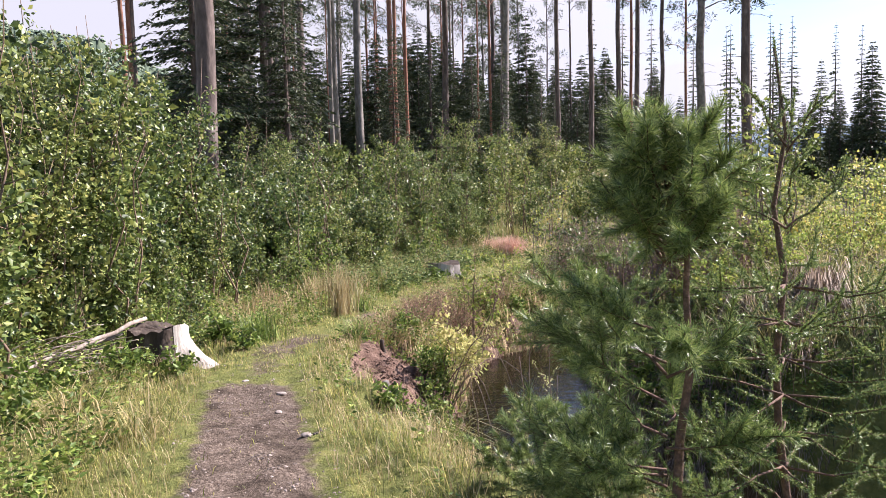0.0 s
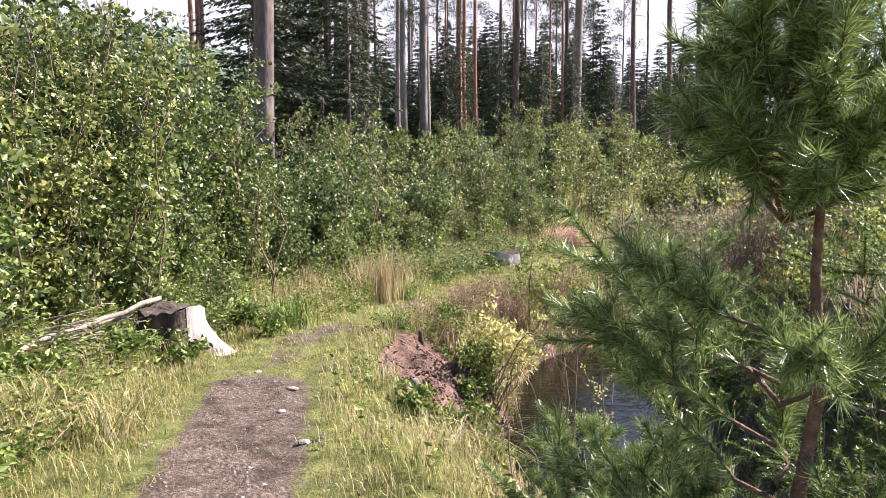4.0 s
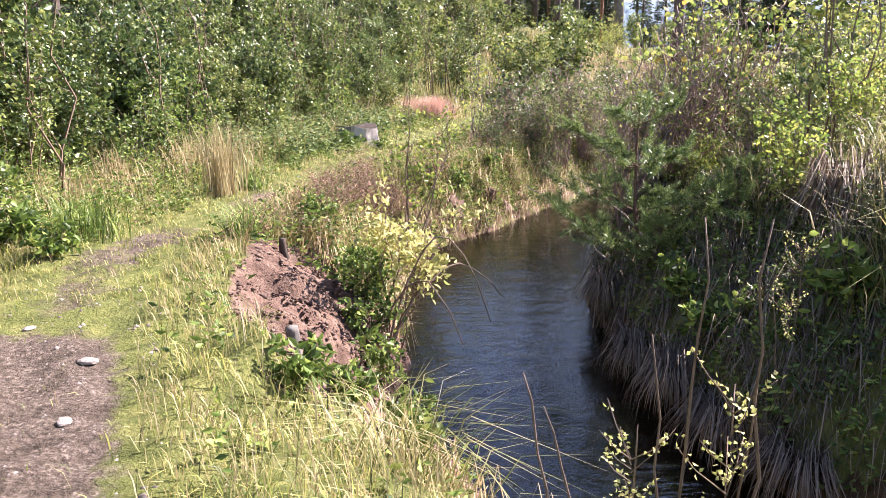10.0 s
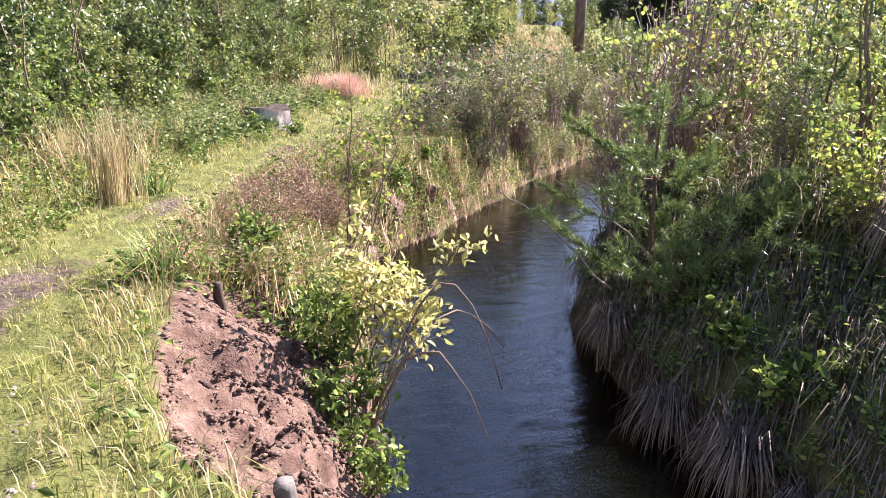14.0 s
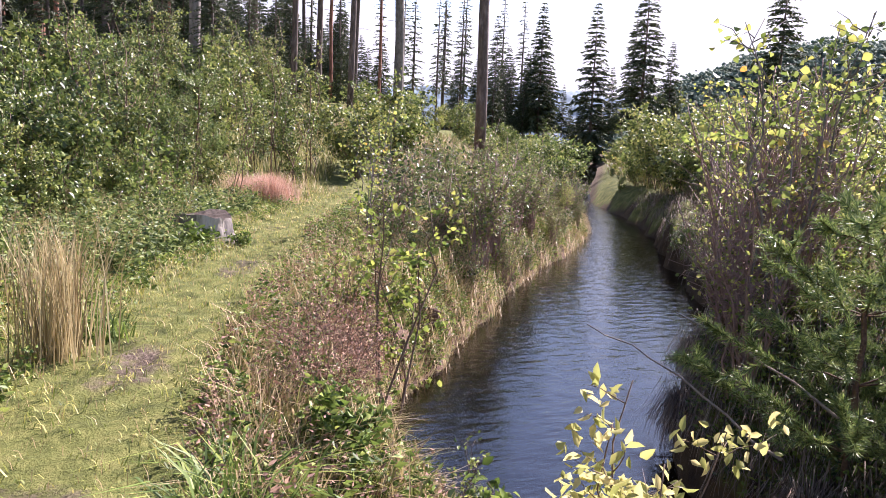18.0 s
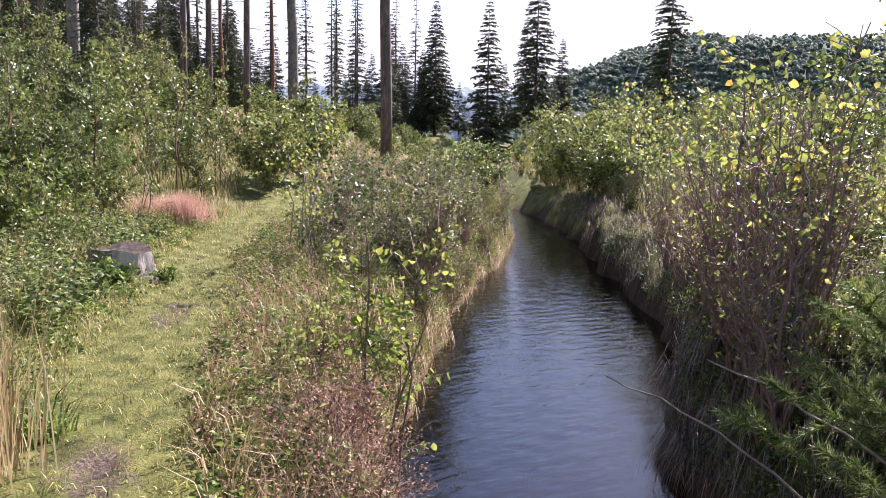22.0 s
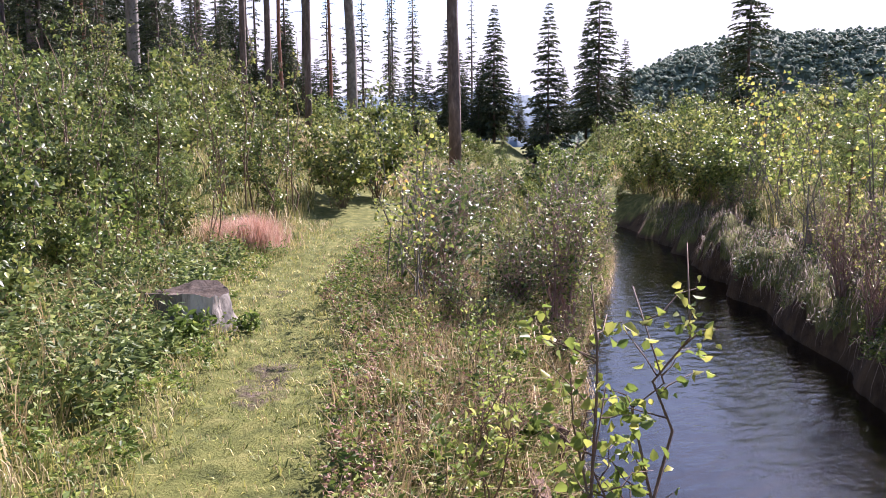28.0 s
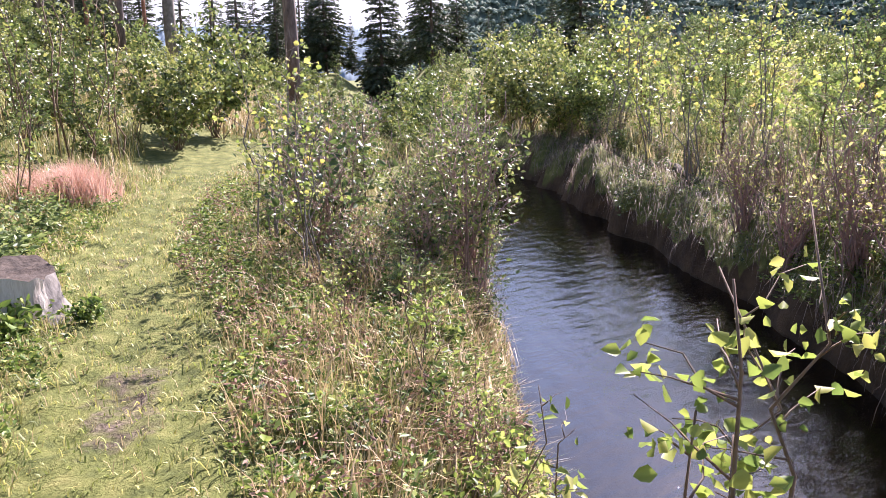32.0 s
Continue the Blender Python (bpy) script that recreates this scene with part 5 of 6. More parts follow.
def flower_stalk(x, y, tall, seed):
    """A withered flowering herb: stem, side twigs with seed heads, a few leaves near the foot."""
    rng = np.random.default_rng(seed)
    ob = thing("withered_herb", "withered flowering herb with yellowish seed heads", "herb", "withered herbs on the bank")
    wood, at = [tube(curve_line((0, 0, -0.03), (rng.normal(0, 0.05), rng.normal(0, 0.05), tall), 0, rng, 7, 0.01), [0.005, 0.002], 5)], []
    for k in range(14):
        z, b, le = tall * rng.uniform(0.55, 0.98), rng.uniform(0, 6.28), rng.uniform(0.04, 0.13)
        q = np.array([(0, 0, z), (math.cos(b) * le * 0.6, math.sin(b) * le * 0.6, z + le * 0.5), (math.cos(b) * le, math.sin(b) * le, z + le)])
        wood.append(tube(q, [0.002, 0.001], 4))
        at.append(q[1] + (q[2] - q[1]) * rng.uniform(-0.5, 1.1, (9, 1)) + rng.normal(0, 0.008, (9, 3)))
    at = np.concatenate(at)
    raw("stem", *joined(wood), TWIG, ob)
    tagged(raw("flower_spray", *leaves(at, rng.normal(size=at.shape), 0.016, 0.010, rng, fine=False), LEAF_WHITISH, ob), kind="stuff")
    low = np.column_stack([rng.normal(0, 0.02, 9), rng.normal(0, 0.02, 9), rng.uniform(0.02, 0.45, 9) * tall])
    tagged(raw("foliage", *leaves(low, rng.normal(size=low.shape) * [1, 1, 0.4], 0.10, 0.03, rng), LEAF_HERB, ob), kind="stuff")
    return place(ob, x, y, 0)


for i, (x, y, tall) in enumerate(((1.42, 4.4, 0.78), (1.30, 4.7, 0.6), (1.95, 5.4, 0.75), (2.75, 6.6, 0.7), (2.95, 6.9, 0.6))):
    flower_stalk(x, y, tall, 330 + i)
# bent shoots that hang over the water
for i, (x, y, ex, ey, rise) in enumerate(((0.6, 7.7, 1.35, 7.9, 0.75), (0.6, 7.75, 1.5, 8.4, 0.45), (0.55, 7.6, 1.1, 7.3, 0.5))):
    z = g(x, y)
    tagged(stick("bent_shoot", (x, y, z), (ex, ey, z + 0.25), 0.009, 0.003, TWIG, "thin bent shoot arching over the water", "shoot", rise, 70 + i, 5), group="bent shoots")
white = thing("white_board", "small white board far off in the clearing", "board")
bm = bmesh.new()
bmesh.ops.create_cube(bm, size=1.0, matrix=Matrix.LocRotScale((0, 0, 0.9), None, (0.7, 0.05, 0.4)))
bmesh.ops.bevel(bm, geom=bm.edges[:], offset=0.01, segments=1, affect="EDGES")
me = bpy.data.meshes.new("panel")
bm.to_mesh(me)
me.materials.append(WHITE)
new("panel", me).parent = white
raw("stake", *tube(np.array([(0, 0, -2.0), (0, 0, 1.05)]), [0.03, 0.03], 7), BARK_GREY, white)
white.matrix_basis = Matrix.LocRotScale((27.4, 41.0, height(27.4, 41.0) + 1.0), Euler((0, 0, -0.6)), (0.9, 0.9, 0.9))

# ---------------------------------------------------------------- far hills


def hill(name, lo, hi, rad, depth, crest, mat, label, seed, crowns=0):
    """A wooded ridge seen across the valley: its heights by heading, with an uneven canopy."""
    hd = np.radians(np.arange(lo, hi, 0.12))
    rows = 26
    a, s = np.meshgrid(hd, np.linspace(0, 1, rows))
    r = rad + depth * s
    x, y = r * np.sin(a), r * np.cos(a)
    deg = np.degrees(a)
    top = np.interp(deg, [c[0] for c in crest], [c[1] for c in crest])
    z = -12 + (np.tan(np.radians(top)) * (rad + depth * 0.7) + 12) * np.sin(np.pi * np.clip(s / 0.7, 0, 1) / 2) * np.where(s > 0.7, 1 - (s - 0.7), 1)
    rng = np.random.default_rng(seed)
    z = z + (rng.uniform(-1, 1, z.shape) * (0.0035 if crowns else 0.0012) + (0.006 if crowns else 0.003) * wave(x, y, rad * 0.03, seed)) * rad
    n = len(hd)
    i = (np.arange(rows - 1)[:, None] * n + np.arange(n - 1)[None]).ravel()
    t = np.concatenate([np.stack([i, i + 1, i + n + 1], 1), np.stack([i, i + n + 1, i + n], 1)])
    ob = tagged(smooth(raw(name, np.stack([x, y, z], -1).reshape(-1, 3), t, mat)), label, "hill", kind="structure")
    if crowns:
        deg_c, s_c = rng.uniform(lo, hi, crowns), rng.uniform(0.12, 0.72, crowns)
        col, row = ((deg_c - lo) / 0.12).astype(int) % n, (s_c * (rows - 1)).astype(int)
        at = np.stack([x[row, col], y[row, col], z[row, col]], 1) + rng.normal(0, 1.5, (crowns, 3)) * [1, 1, 0.2]
        size = rng.uniform(0.5, 1.2, crowns)
        ring = np.array([(math.cos(k), math.sin(k), 0.0) for k in np.arange(0, 6.28, 1.0472)] + [(0.62 * math.cos(k + 0.5), 0.62 * math.sin(k + 0.5), 0.75) for k in np.arange(0, 6.28, 1.0472)] + [(0, 0, 1.15)])
        v = at[:, None] + ring * rng.uniform(0.75, 1.25, (crowns, 13, 1)) * size[:, None, None] * np.stack([np.ones(crowns), np.ones(crowns), rng.uniform(0.6, 1.1, crowns)], 1)[:, None]
        f = [(k, (k + 1) % 6, 6 + k) for k in range(6)] + [((k + 1) % 6, 6 + (k + 1) % 6, 6 + k) for k in range(6)] + [(6 + k, 6 + (k + 1) % 6, 12) for k in range(6)]
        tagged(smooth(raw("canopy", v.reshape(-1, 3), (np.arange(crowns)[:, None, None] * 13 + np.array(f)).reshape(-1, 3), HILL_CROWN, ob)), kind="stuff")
    return ob


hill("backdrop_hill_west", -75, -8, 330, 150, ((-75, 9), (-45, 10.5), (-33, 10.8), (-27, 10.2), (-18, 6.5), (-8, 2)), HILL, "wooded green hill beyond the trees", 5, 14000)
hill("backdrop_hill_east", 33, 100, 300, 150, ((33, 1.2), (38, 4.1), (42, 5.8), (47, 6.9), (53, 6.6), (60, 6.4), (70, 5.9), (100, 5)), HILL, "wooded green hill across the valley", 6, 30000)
hill("backdrop_ridge", -10, 45, 1500, 400, ((-10, 2.4), (10, 3.2), (22, 3.3), (28, 3.6), (35, 3.0), (45, 2)), HILL_FAR, "far ridge with blue distance haze painted into its colour", 7)

# ---------------------------------------------------------------- ground cover


def scatter(count, x0, x1, y0, y1, seed, near=None):
    """Places on the ground in a rectangle, with how they lie to track and water."""
    rng = np.random.default_rng(seed)
    x, y = rng.uniform(x0, x1, count), rng.uniform(y0, y1, count)
    z, dl, dr, dt = land(x, y)
    return rng, np.stack([x, y, z - 0.01], 1), dl, dr, dt


def cover(name, bits, mat, label, category):
    return tagged(raw(name, *joined(bits), mat), label, category, kind="stuff")


def clumpy(p, seed, size, low):
    return wave(p[:, 0], p[:, 1], size, seed) > low


# short turf of the walked track
rng, p, dl, dr, dt = scatter(150000, -2.6, 4, 3.2, 21, 1)
keep = (dl > 0.35) & (np.abs(dt) < 1.15) & ~((np.abs(dt) < 0.5) & (p[:, 1] < 6.9) & (rng.uniform(size=len(p)) < 0.93)) & (rng.uniform(size=len(p)) < np.interp(np.abs(dt), [0, 0.3, 0.9], [0.45, 0.8, 0.9]))
keep &= ~((dl < 1.0) & (p[:, 1] > 6.0) & (p[:, 1] < 8.5))
keep &= rng.uniform(size=len(p)) < np.interp(p[:, 1], [3, 9, 21], [1.0, 0.9, 0.6]) * np.clip(0.75 + 0.5 * wave(p[:, 0], p[:, 1], 0.35, 71), 0.12, 1)
p, dt = p[keep], dt[keep]
cover("turf", [blades(p, np.interp(np.abs(dt), [0, 0.5, 1.1], [0.04, 0.065, 0.13]) * np.clip(1 + 0.5 * wave(p[:, 0], p[:, 1], 0.5, 72), 0.5, 1.7), np.interp(p[:, 1], [3, 21], [0.004, 0.009]), 0.9, rng)], GRASS_TURF, "short yellow-green turf of the trodden track", "grass")
k = rng.uniform(size=len(p)) < 0.3
cover("dry_turf", [blades(p[k] + [0.01, 0.01, 0], 0.07, np.interp(p[k][:, 1], [3, 21], [0.002, 0.0045]), 0.5, rng)], GRASS_SEED, "short straw-coloured grass among the turf of the track", "grass")
# long verge grass, green and straw coloured
for name, mat, seed, low, tall, label in (("verge_grass", GRASS, 2, -0.5, 0.20, "long green grass along the track"), ("dry_verge_grass", GRASS_DRY, 3, -0.3, 0.19, "long straw-coloured grass along the track")):
    rng, p, dl, dr, dt = scatter(120000, -6, 5, 1.0, 22, seed)
    keep = (dl > 0.1) & (np.abs(dt) > 0.42) & (dt > -3.2) & clumpy(p, seed + 20, 0.9, low) & ~((dl < 1.0) & (p[:, 1] > 6.1) & (p[:, 1] < 8.4))
    keep &= rng.uniform(size=len(p)) < np.interp(p[:, 1], [1, 6, 12, 22], [0.9, 0.9, 0.6, 0.4] if mat is GRASS else [0.9, 0.8, 0.55, 0.35])
    p, dt = p[keep], dt[keep]
    cover(name, [blades(p, tall * np.interp(np.abs(dt), [0.5, 1.2], [0.5, 1.1]) * np.where(dt > 0, np.clip(dl[keep] / 0.9, 0.35, 1), 1), np.interp(p[:, 1], [1, 22], [0.0028, 0.0085]), 0.55, rng)], mat, label, "grass")
# sedge hanging over the banks
rng, p, dl, dr, dt = scatter(150000, 0, 12, 3.5, 22, 4)
keep = (dr > 0.4) & (dr < 1.9) & (rng.uniform(size=len(p)) < np.interp(p[:, 1], [11.5, 13.5], [1.0, 0.35]))
keep &= clumpy(p, 41, 0.4, -0.1)
q = p[keep][:30000]
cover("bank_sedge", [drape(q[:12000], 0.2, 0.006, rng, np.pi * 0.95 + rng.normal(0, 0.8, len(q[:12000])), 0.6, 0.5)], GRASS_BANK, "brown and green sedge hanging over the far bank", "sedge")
keep = (dl > 0.0) & (dl < 0.6) & ~((p[:, 1] > 6.2) & (p[:, 1] < 8.3))
q = p[keep][:30000]
q = q[clumpy(q, 43, 0.4, 0.0)]
cover("rim_grass", [drape(q[:6000], 0.2, 0.006, rng, -0.5 + rng.normal(0, 0.7, len(q[:6000])), 0.6, 0.6)], GRASS_SEED, "dry grass hanging over the near bank", "grass")


def along(line, count, o0, o1, y0, y1, seed):
    """Places beside a water edge, between two distances from it."""
    rng = np.random.default_rng(seed)
    y = rng.uniform(y0, y1, count)
    x = np.interp(y, line[:, 1], line[:, 0]) + rng.uniform(o0, o1, count)
    z, dl, dr, dt = land(x, y)
    return rng, np.stack([x, y, z - 0.01], 1), dl, dr


rng, p, dl, dr = along(LEFT, 15000, -1.0, 0.0, 8.4, 24, 15)
p = p[dl > 0.0]
k = rng.uniform(size=len(p)) < 0.55
cover("bank_grass", [blades(p[k], 0.22, 0.007, 0.7, rng, towards=-0.4)], GRASS, "green grass clothing the near bank", "grass")
cover("dry_bank_grass", [blades(p[~k], 0.22, 0.007, 0.7, rng, towards=-0.4)], GRASS_SEED, "dry grass clothing the near bank", "grass")
rng, p, dl, dr = along(RIGHT, 26000, 0.0, 1.2, 6.4, 24, 16)
p = p[dr > 0.0]
p = p[clumpy(p, 42, 0.45, -0.35) & (dr[dr > 0.0] > 0.06) & (rng.uniform(size=len(p)) < np.interp(p[:, 1], [11.5, 13.5], [1.0, 0.25]))]
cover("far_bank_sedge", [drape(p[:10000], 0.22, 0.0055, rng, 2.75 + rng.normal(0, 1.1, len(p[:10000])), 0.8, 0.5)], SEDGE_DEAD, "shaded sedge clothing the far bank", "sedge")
rng, p, dl, dr = along(RIGHT, 14000, 0.01, 0.5, 5.6, 22, 17)
p = p[(dr > 0.01) & (dr < 0.34) & (rng.uniform(size=len(p)) < np.interp(p[:, 1], [11.0, 13.0], [1.0, 0.12]))]
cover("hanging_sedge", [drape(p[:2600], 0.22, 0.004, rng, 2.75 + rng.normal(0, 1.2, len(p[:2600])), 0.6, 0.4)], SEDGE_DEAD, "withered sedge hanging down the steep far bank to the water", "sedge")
# the clearing beyond the stream
rng, p, dl, dr, dt = scatter(170000, 2, 34, 4, 44, 5)
d = np.hypot(p[:, 0], p[:, 1] - 8)
keep = ((dr > 0.9) | (dl > 0.7) & (p[:, 1] > 20) & (p[:, 0] > 6)) & (rng.uniform(size=len(p)) < np.interp(d, [3, 12, 40], [1.0, 0.75, 0.5]))
q = p[keep][:80000]
d = np.hypot(q[:, 0], q[:, 1] - 8)
k = rng.uniform(size=len(q)) < 0.72
cover("meadow_grass", [blades(q[k], 0.42, np.interp(d[k], [3, 40], [0.007, 0.035]), 0.7, rng)], GRASS, "tall green grass of the clearing", "grass")
cover("dry_meadow_grass", [blades(q[~k], 0.5, np.interp(d[~k], [3, 40], [0.006, 0.03]), 0.6, rng)], GRASS_DRY, "tall dry grass of the clearing", "grass")
rng, p, dl, dr, dt = scatter(30000, 4, 17, 21, 39, 6)
keep = (dl > 0.5) & (np.hypot(p[:, 0] - 10.6, p[:, 1] - 31) < 7)
cover("knoll_grass", [blades(p[keep][:9000], 0.5, 0.014, 0.5, rng)], GRASS_SEED, "tall straw-coloured grass on the knoll under the pine", "grass")
rng, p, dl, dr, dt = scatter(30000, -9, 6, 12, 30, 7)
keep = (dl > 0.6) & (-dt > 1.0)
cover("wood_edge_grass", [blades(p[keep], 0.4, 0.012, 0.6, rng)], GRASS, "rough grass among the shrubs", "grass")


def herbs(at, tall, per, size, rng, aspect=0.5):
    """Leafy herbs: leaves round upright stalks."""
    n = len(at)
    h = tall * rng.uniform(0.4, 1.2, n)
    s = rng.uniform(0.15, 1.0, (n, per))
    a = rng.uniform(0, 2 * np.pi, (n, per))
    pos = np.repeat(at[:, None], per, 1)
    pos[..., 2] += h[:, None] * s
    pos[..., :2] += rng.normal(0, 0.02, (n, per, 2))
    way = np.stack([np.cos(a), np.sin(a), rng.uniform(-0.2, 0.7, (n, per))], -1)
    ln = size * rng.uniform(0.6, 1.2, (n, per)) * (1.15 - 0.5 * s)
    return leaves(pos.reshape(-1, 3), way.reshape(-1, 3), ln.ravel(), ln.ravel() * aspect, rng, fine=False)


rng, p, dl, dr, dt = scatter(16000, -6, 4, 2.5, 20, 8)
need = np.interp(p[:, 1], [3, 6, 8, 12, 20], [0.75, 0.8, 0.8, 1.0, 1.0])
keep = (-dt > need) & (-dt < 3.2) & clumpy(p, 31, 0.8, -0.35)
q = p[keep][:8000]
cover("herbs", [herbs(q, 0.34, 11, 0.065, rng, 0.42)], LEAF_HERB, "fresh green leafy herbs along the track", "herbs")
keep = (dl > 0.05) & (dt > 0.5) & clumpy(p, 32, 0.7, -0.2) & ~((dl < 0.9) & (p[:, 1] > 6.4) & (p[:, 1] < 8.2))
keep &= (p[:, 1] > 8) | (rng.uniform(size=len(p)) < 0.15)
q = p[keep][:3000]
cover("bank_herbs", [herbs(q, 0.26, 9, 0.06, rng, 0.45)], LEAF_HERB, "green leafy herbs on the near bank", "herbs")
rng, p, dl, dr, dt = scatter(16000, 2, 10, 4, 18, 9)
keep = (dr > 0.05) & (dr < 2.6) & clumpy(p, 33, 0.6, -0.3)
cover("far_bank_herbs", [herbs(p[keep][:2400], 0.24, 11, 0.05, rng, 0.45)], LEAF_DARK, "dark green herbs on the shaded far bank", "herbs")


def tuft(name, x, y, count, tall, spread, width, lean, mat, label, seed, category="grass tuft"):
    rng = np.random.default_rng(seed)
    at = np.stack([x + rng.normal(0, spread, count), y + rng.normal(0, spread, count)], 1)
    z = land(at[:, 0], at[:, 1])[0]
    return tagged(raw(name, *blades(np.column_stack([at, z - 0.02]), tall, width, lean, rng), mat), label, category, kind="stuff")


tuft("straw_clump", -1.0, 10.75, 260, 0.72, 0.10, 0.007, 0.22, GRASS_DRY, "tall clump of straw-coloured reed grass", 1)
rng, p, dl, dr, dt = scatter(40000, -2.5, 4.5, 7.8, 20, 14)
keep = (dl > 0.1) & (dl < 1.9) & (dt > 0.45) & clumpy(p, 51, 0.8, -0.25) & ~((dl < 1.0) & (p[:, 1] < 8.4))
cover("seeding_grass", [blades(p[keep][:7500], 0.27, 0.0055, 0.6, rng)], GRASS_SEED, "brownish pink seeding grass on the near bank", "grass")
keep = (-dt > 1.0) & (-dt < 2.6) & (p[:, 1] > 9.5) & clumpy(p, 52, 1.0, 0.0)
cover("withered_grass", [blades(p[keep][:2200], 0.42, 0.007, 0.4, rng)], GRASS_SEED, "withered grass before the shrubs", "grass")
tuft("straw_clump", -1.6, 12.2, 160, 0.55, 0.16, 0.007, 0.25, GRASS_DRY, "tall clump of straw-coloured reed grass", 2)
tuft("reddish_grass", 1.62, 19.8, 2600, 0.46, 0.2, 0.006, 0.45, GRASS_PINK, "patch of fine reddish grass beside the track", 3, "grass")
tuft("reddish_grass", 1.25, 20.0, 500, 0.45, 0.15, 0.006, 0.45, GRASS_PINK, "patch of fine reddish grass beside the track", 4, "grass")
tuft("green_tuft", -0.38, 8.5, 190, 0.30, 0.07, 0.009, 1.1, LEAF_HERB, "broad green grass tuft on the bank's rim", 5)
tuft("green_tuft", 3.55, 6.9, 260, 0.5, 0.16, 0.009, 0.8, GRASS, "bright grass tuft on top of the far bank", 11)
tuft("green_tuft", 4.2, 8.0, 320, 0.5, 0.2, 0.009, 0.8, GRASS, "bright grass tuft on top of the far bank", 12)
tuft("green_tuft", -0.82, 11.15, 140, 0.24, 0.09, 0.012, 0.9, LEAF_HERB, "broad green grass tuft beside the straw clump", 6)
tuft("green_tuft", -1.75, 5.0, 240, 0.42, 0.1, 0.007, 1.1, GRASS, "long arching grass tuft beside the track", 7)
tuft("green_tuft", -1.25, 4.7, 200, 0.36, 0.1, 0.007, 1.1, GRASS, "long arching grass tuft beside the track", 8)
tuft("green_tuft", -1.55, 8.6, 220, 0.42, 0.12, 0.007, 0.6, LEAF_HERB, "upright green grass tuft beside the track", 9)
tuft("green_tuft", 0.7, 5.6, 260, 0.42, 0.14, 0.006, 1.0, GRASS, "arching grass tuft on the near bank", 10)
for i, (x, y, wide) in enumerate(((2.42, 8.05, 0.10), (2.46, 7.42, 0.13), (2.42, 8.9, 0.08), (2.6, 6.95, 0.14), (2.98, 10.5, 0.1), (3.85, 11.4, 0.1), (2.78, 6.4, 0.15))):
    rng = np.random.default_rng(400 + i)
    ang = rng.uniform(0, 2 * np.pi, 420)
    at = np.column_stack([x + 0.4 * wide * np.cos(ang), y + 0.6 * wide * np.sin(ang), np.full(420, WATER_Z + 0.16 + 0.1 * (i % 3)) + rng.normal(0, 0.02, 420)])
    knob = np.column_stack([x + rng.normal(0.06, 0.04, 60), y + rng.normal(0, 0.05, 60), WATER_Z + 0.02 + 0 * ang[:60]])
    tagged(raw("sedge_tussock", *joined([drape(at, 0.22 + 0.6 * wide, 0.005, rng, ang, 0.75, 0.35), blades(knob, 0.26, 0.012, 0.4, rng)]), SEDGE_DEAD), "drooping withered sedge tussock at the water's edge", "sedge", "sedge tussocks", kind="stuff")

rng, p, dl, dr = along(RIGHT, 1700, 0.02, 1.2, 6.0, 14, 21)
cover("shade_herbs", [herbs(p[dr > 0.03], 0.2, 9, 0.06, rng, 0.45)], LEAF_HERB, "green herbs clothing the steep far bank", "herbs")

rng, p, dl, dr = along(LEFT, 2600, -0.75, 0.0, 8.5, 21, 22)
cover("rim_herbs", [herbs(p[dl > 0.02], 0.22, 9, 0.06, rng, 0.45)], LEAF_HERB, "green herbs clothing the near bank", "herbs")

for i, (x, y) in enumerate(((3.75, 7.9), (4.1, 7.2))):
    rng = np.random.default_rng(440 + i)
    ang = rng.uniform(0, 2 * np.pi, 500)
    at = np.column_stack([x + 0.16 * np.cos(ang) * rng.uniform(0, 1, 500), y + 0.16 * np.sin(ang) * rng.uniform(0, 1, 500), np.full(500, height(x, y) + 0.1)])
    tagged(raw("straw_tussock", *joined([drape(at, 0.34, 0.007, rng, ang, 0.8, 0.5), blades(at - [0, 0, 0.12], 0.3, 0.006, 0.5, rng)]), SEDGE_DEAD), "dry straw tussock on top of the far bank", "grass tuft", "straw tussocks", kind="stuff")

# lush growth round the stump beside the track
rng, p, dl, dr, dt = scatter(9000, -4, 1.6, 12.8, 18.6, 18)
keep = (-dt > np.interp(p[:, 1], [12.8, 13.6, 15, 18], [1.6, 0.75, 0.62, 0.7])) & (-dt < 3.4) & (np.hypot(p[:, 0] - 0.24, p[:, 1] - 15.7) > 0.36) & ~((np.abs(p[:, 0] - 0.3) < 0.42) & (p[:, 1] > 14.6) & (p[:, 1] < 15.7) & (rng.uniform(size=len(p)) < 0.8))
keep &= clumpy(p, 61, 0.8, -0.55)
cover("nettles", [herbs(p[keep][:1400], 0.44, 15, 0.085, rng, 0.45)], LEAF_NETTLE, "lush blue-green nettle growth around the stump", "herbs")
rng, p, dl, dr, dt = scatter(14000, -2.6, 3.6, 8.2, 19.5, 19)
keep = (dl > 0.25) & (np.abs(dt) > 0.42) & (dt > -1.7) & clumpy(p, 62, 0.6, 0.0)
cover("verge_herbs", [herbs(p[keep][:4200], 0.17, 8, 0.05, rng, 0.5)], LEAF_HERB, "low green herbs in the verge grass", "herbs")
keep = (dl > 0.15) & (dt > 0.4) & (dt < 2.2) & clumpy(p, 63, 0.7, -0.1)
cover("faded_herbs", [herbs(p[keep][:1100], 0.26, 10, 0.04, rng, 0.4)], HEATHER, "faded reddish brown herbs on the near bank", "herbs")

# pebbles on the track and clods on the broken bank
rng, p, dl, dr, dt = scatter(30000, -1.9, 1.2, 3.4, 7.2, 12)
keep = np.abs(dt) < 0.5
p = p[keep]


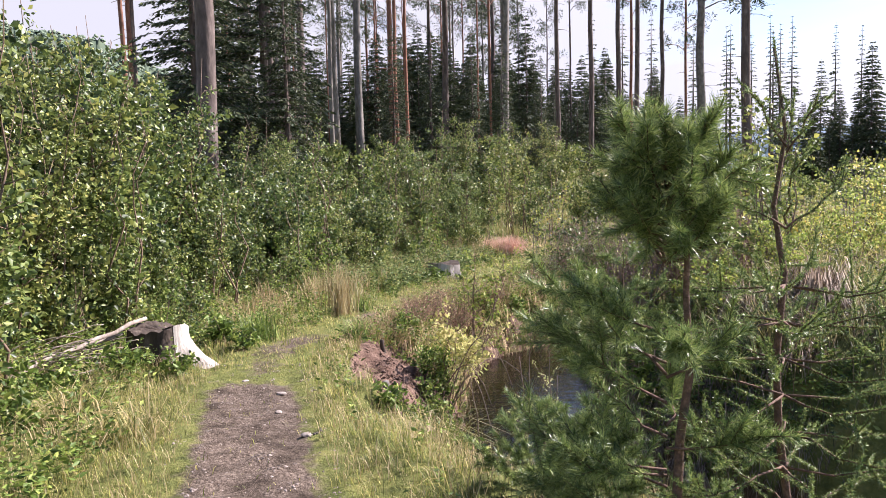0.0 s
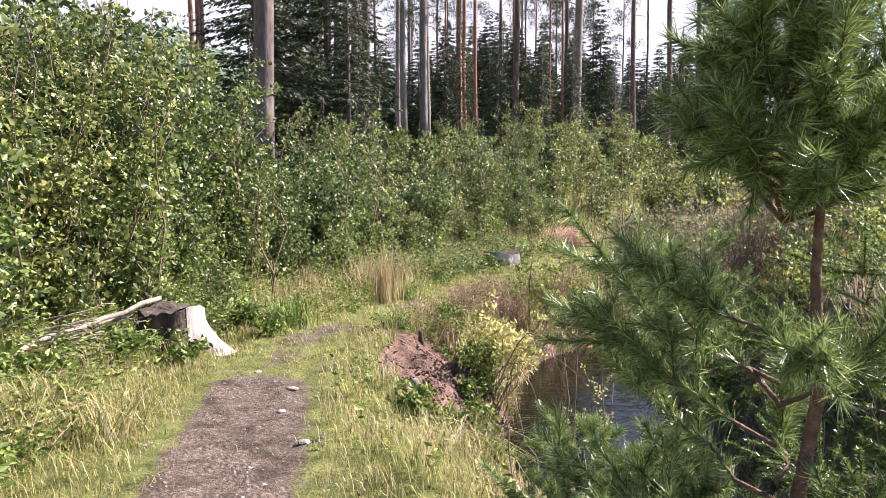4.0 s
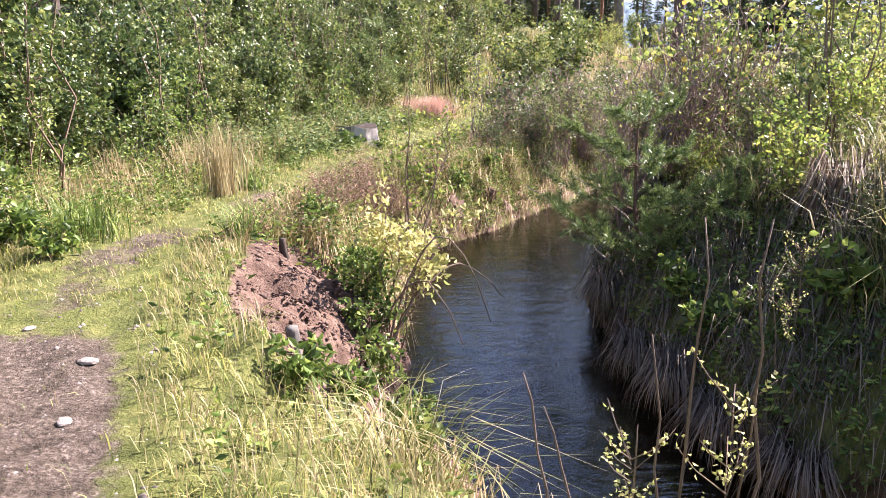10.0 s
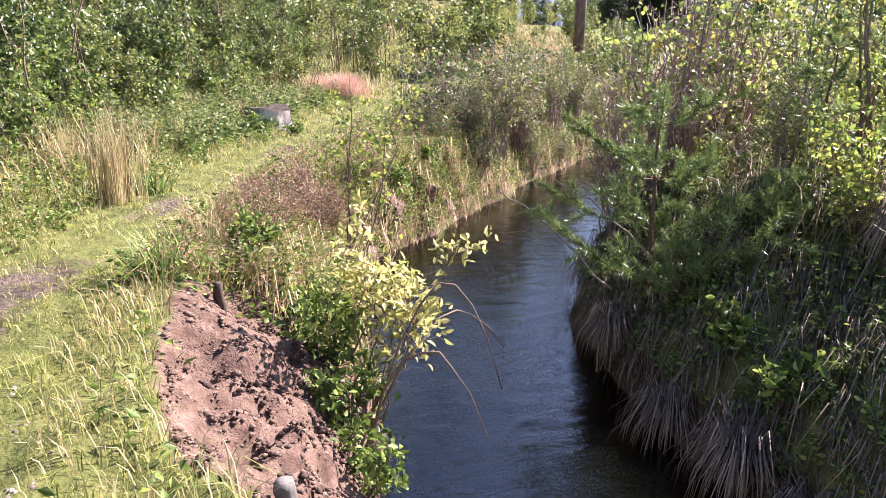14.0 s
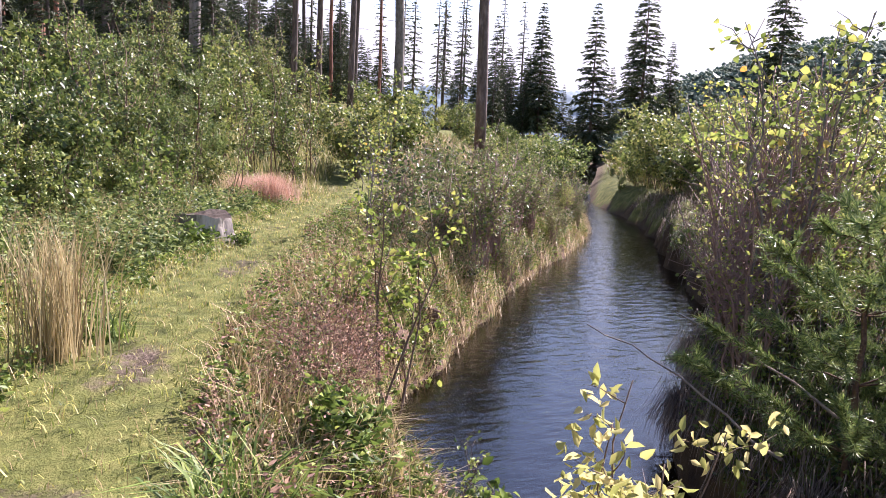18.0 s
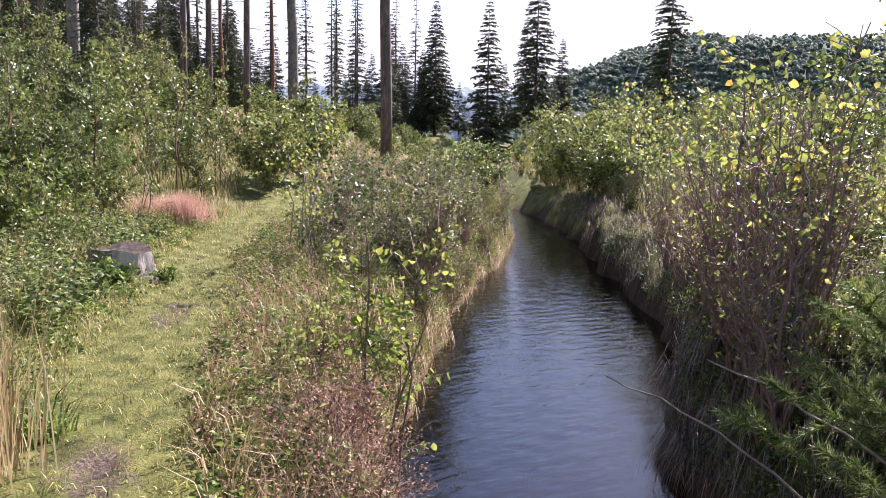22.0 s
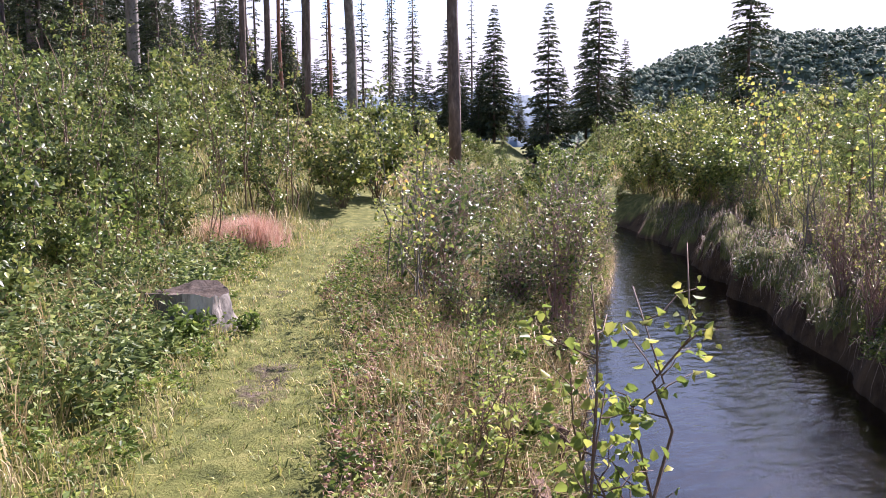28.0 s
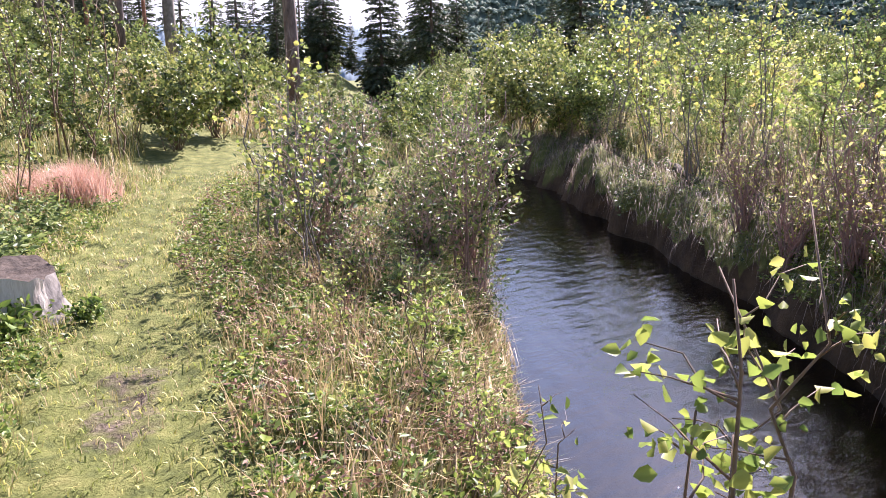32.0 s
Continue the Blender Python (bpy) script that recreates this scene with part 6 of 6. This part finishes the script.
def lumps(at, size, rng, flat=0.6):
    base = np.array([(1, 0, 0), (-1, 0, 0), (0, 1, 0), (0, -1, 0), (0, 0, 1), (0, 0, -1)], float)
    f = np.array([(0, 2, 4), (2, 1, 4), (1, 3, 4), (3, 0, 4), (2, 0, 5), (1, 2, 5), (3, 1, 5), (0, 3, 5)])
    n = len(at)
    v = base * rng.uniform(0.6, 1.3, (n, 6, 1)) * size[:, None, None]
    a = rng.uniform(0, 6.28, n)[:, None]
    x, y = v[..., 0] * np.cos(a) - v[..., 1] * np.sin(a), v[..., 0] * np.sin(a) + v[..., 1] * np.cos(a)
    v = np.stack([x, y, v[..., 2] * flat], -1) + at[:, None]
    return v.reshape(-1, 3), (np.arange(n)[:, None, None] * 6 + f).reshape(-1, 3)


smooth(cover("pebbles", [lumps(p, rng.uniform(0.003, 0.015, len(p)) * rng.uniform(0.4, 1.4, len(p)) ** 1.5, rng)], STONE, "loose grey-brown pebbles on the gravel track", "pebbles"))
rng, p, dl, dr, dt = scatter(26000, -0.6, 1.4, 5.9, 8.8, 13)
keep = (dl > 0.02) & (dl < 1.0)
p = p[keep]
cover("clods", [lumps(p, rng.uniform(0.004, 0.020, len(p)) * rng.uniform(0.3, 1.4, len(p)), rng, 0.55)], EARTH, "crumbled red-brown clods on the broken bank", "earth")
for i, (x, y, s) in enumerate(((-0.6, 6.02, 0.032), (-1.05, 6.5, 0.024), (-0.45, 5.4, 0.025), (-0.1, 4.8, 0.03))):
    rng = np.random.default_rng(500 + i)
    bm = bmesh.new()
    bmesh.ops.create_icosphere(bm, subdivisions=2, radius=s)
    for vert in bm.verts:
        vert.co = Vector((vert.co.x * 1.4, vert.co.y, vert.co.z * 0.45)) * (1 + rng.uniform(-0.12, 0.12))
    me = bpy.data.meshes.new("stone")
    bm.to_mesh(me)
    me.materials.append(STONE)
    tagged(new("stone", me), "flat pale stone bedded in the track", "stone", "stones of the track").matrix_basis = pose(x, y, height(x, y) + 0.005, 0, 0, 50 * i)
# broken red earth faces along the near bank
for i, (x, y, s) in enumerate(((0.98, 11.5, 0.3), (1.45, 12.35, 0.26), (2.2, 13.25, 0.24), (0.85, 10.9, 0.18), (1.95, 13.0, 0.2))):
    rng = np.random.default_rng(520 + i)
    bm = bmesh.new()
    bmesh.ops.create_icosphere(bm, subdivisions=3, radius=s)
    for vert in bm.verts:
        q = vert.co * (5 / s * 0.3)
        vert.co = Vector((vert.co.x * 0.5, vert.co.y * 1.2, vert.co.z * 0.8)) * (0.85 + 0.4 * noise.noise(q + Vector((i, 0, 0))) + 0.22 * noise.noise(q * 3.1 + Vector((0, i, 0))))
    me = bpy.data.meshes.new("earth_lump")
    bm.to_mesh(me)
    me.materials.append(EARTH)
    tagged(new("earth_lump", me), "crumbling lump of reddish earth in the near bank", "earth", "earth lumps of the bank").matrix_basis = pose(x, y, height(x, y) - 0.1, 0, 0, -35 + 14 * i)
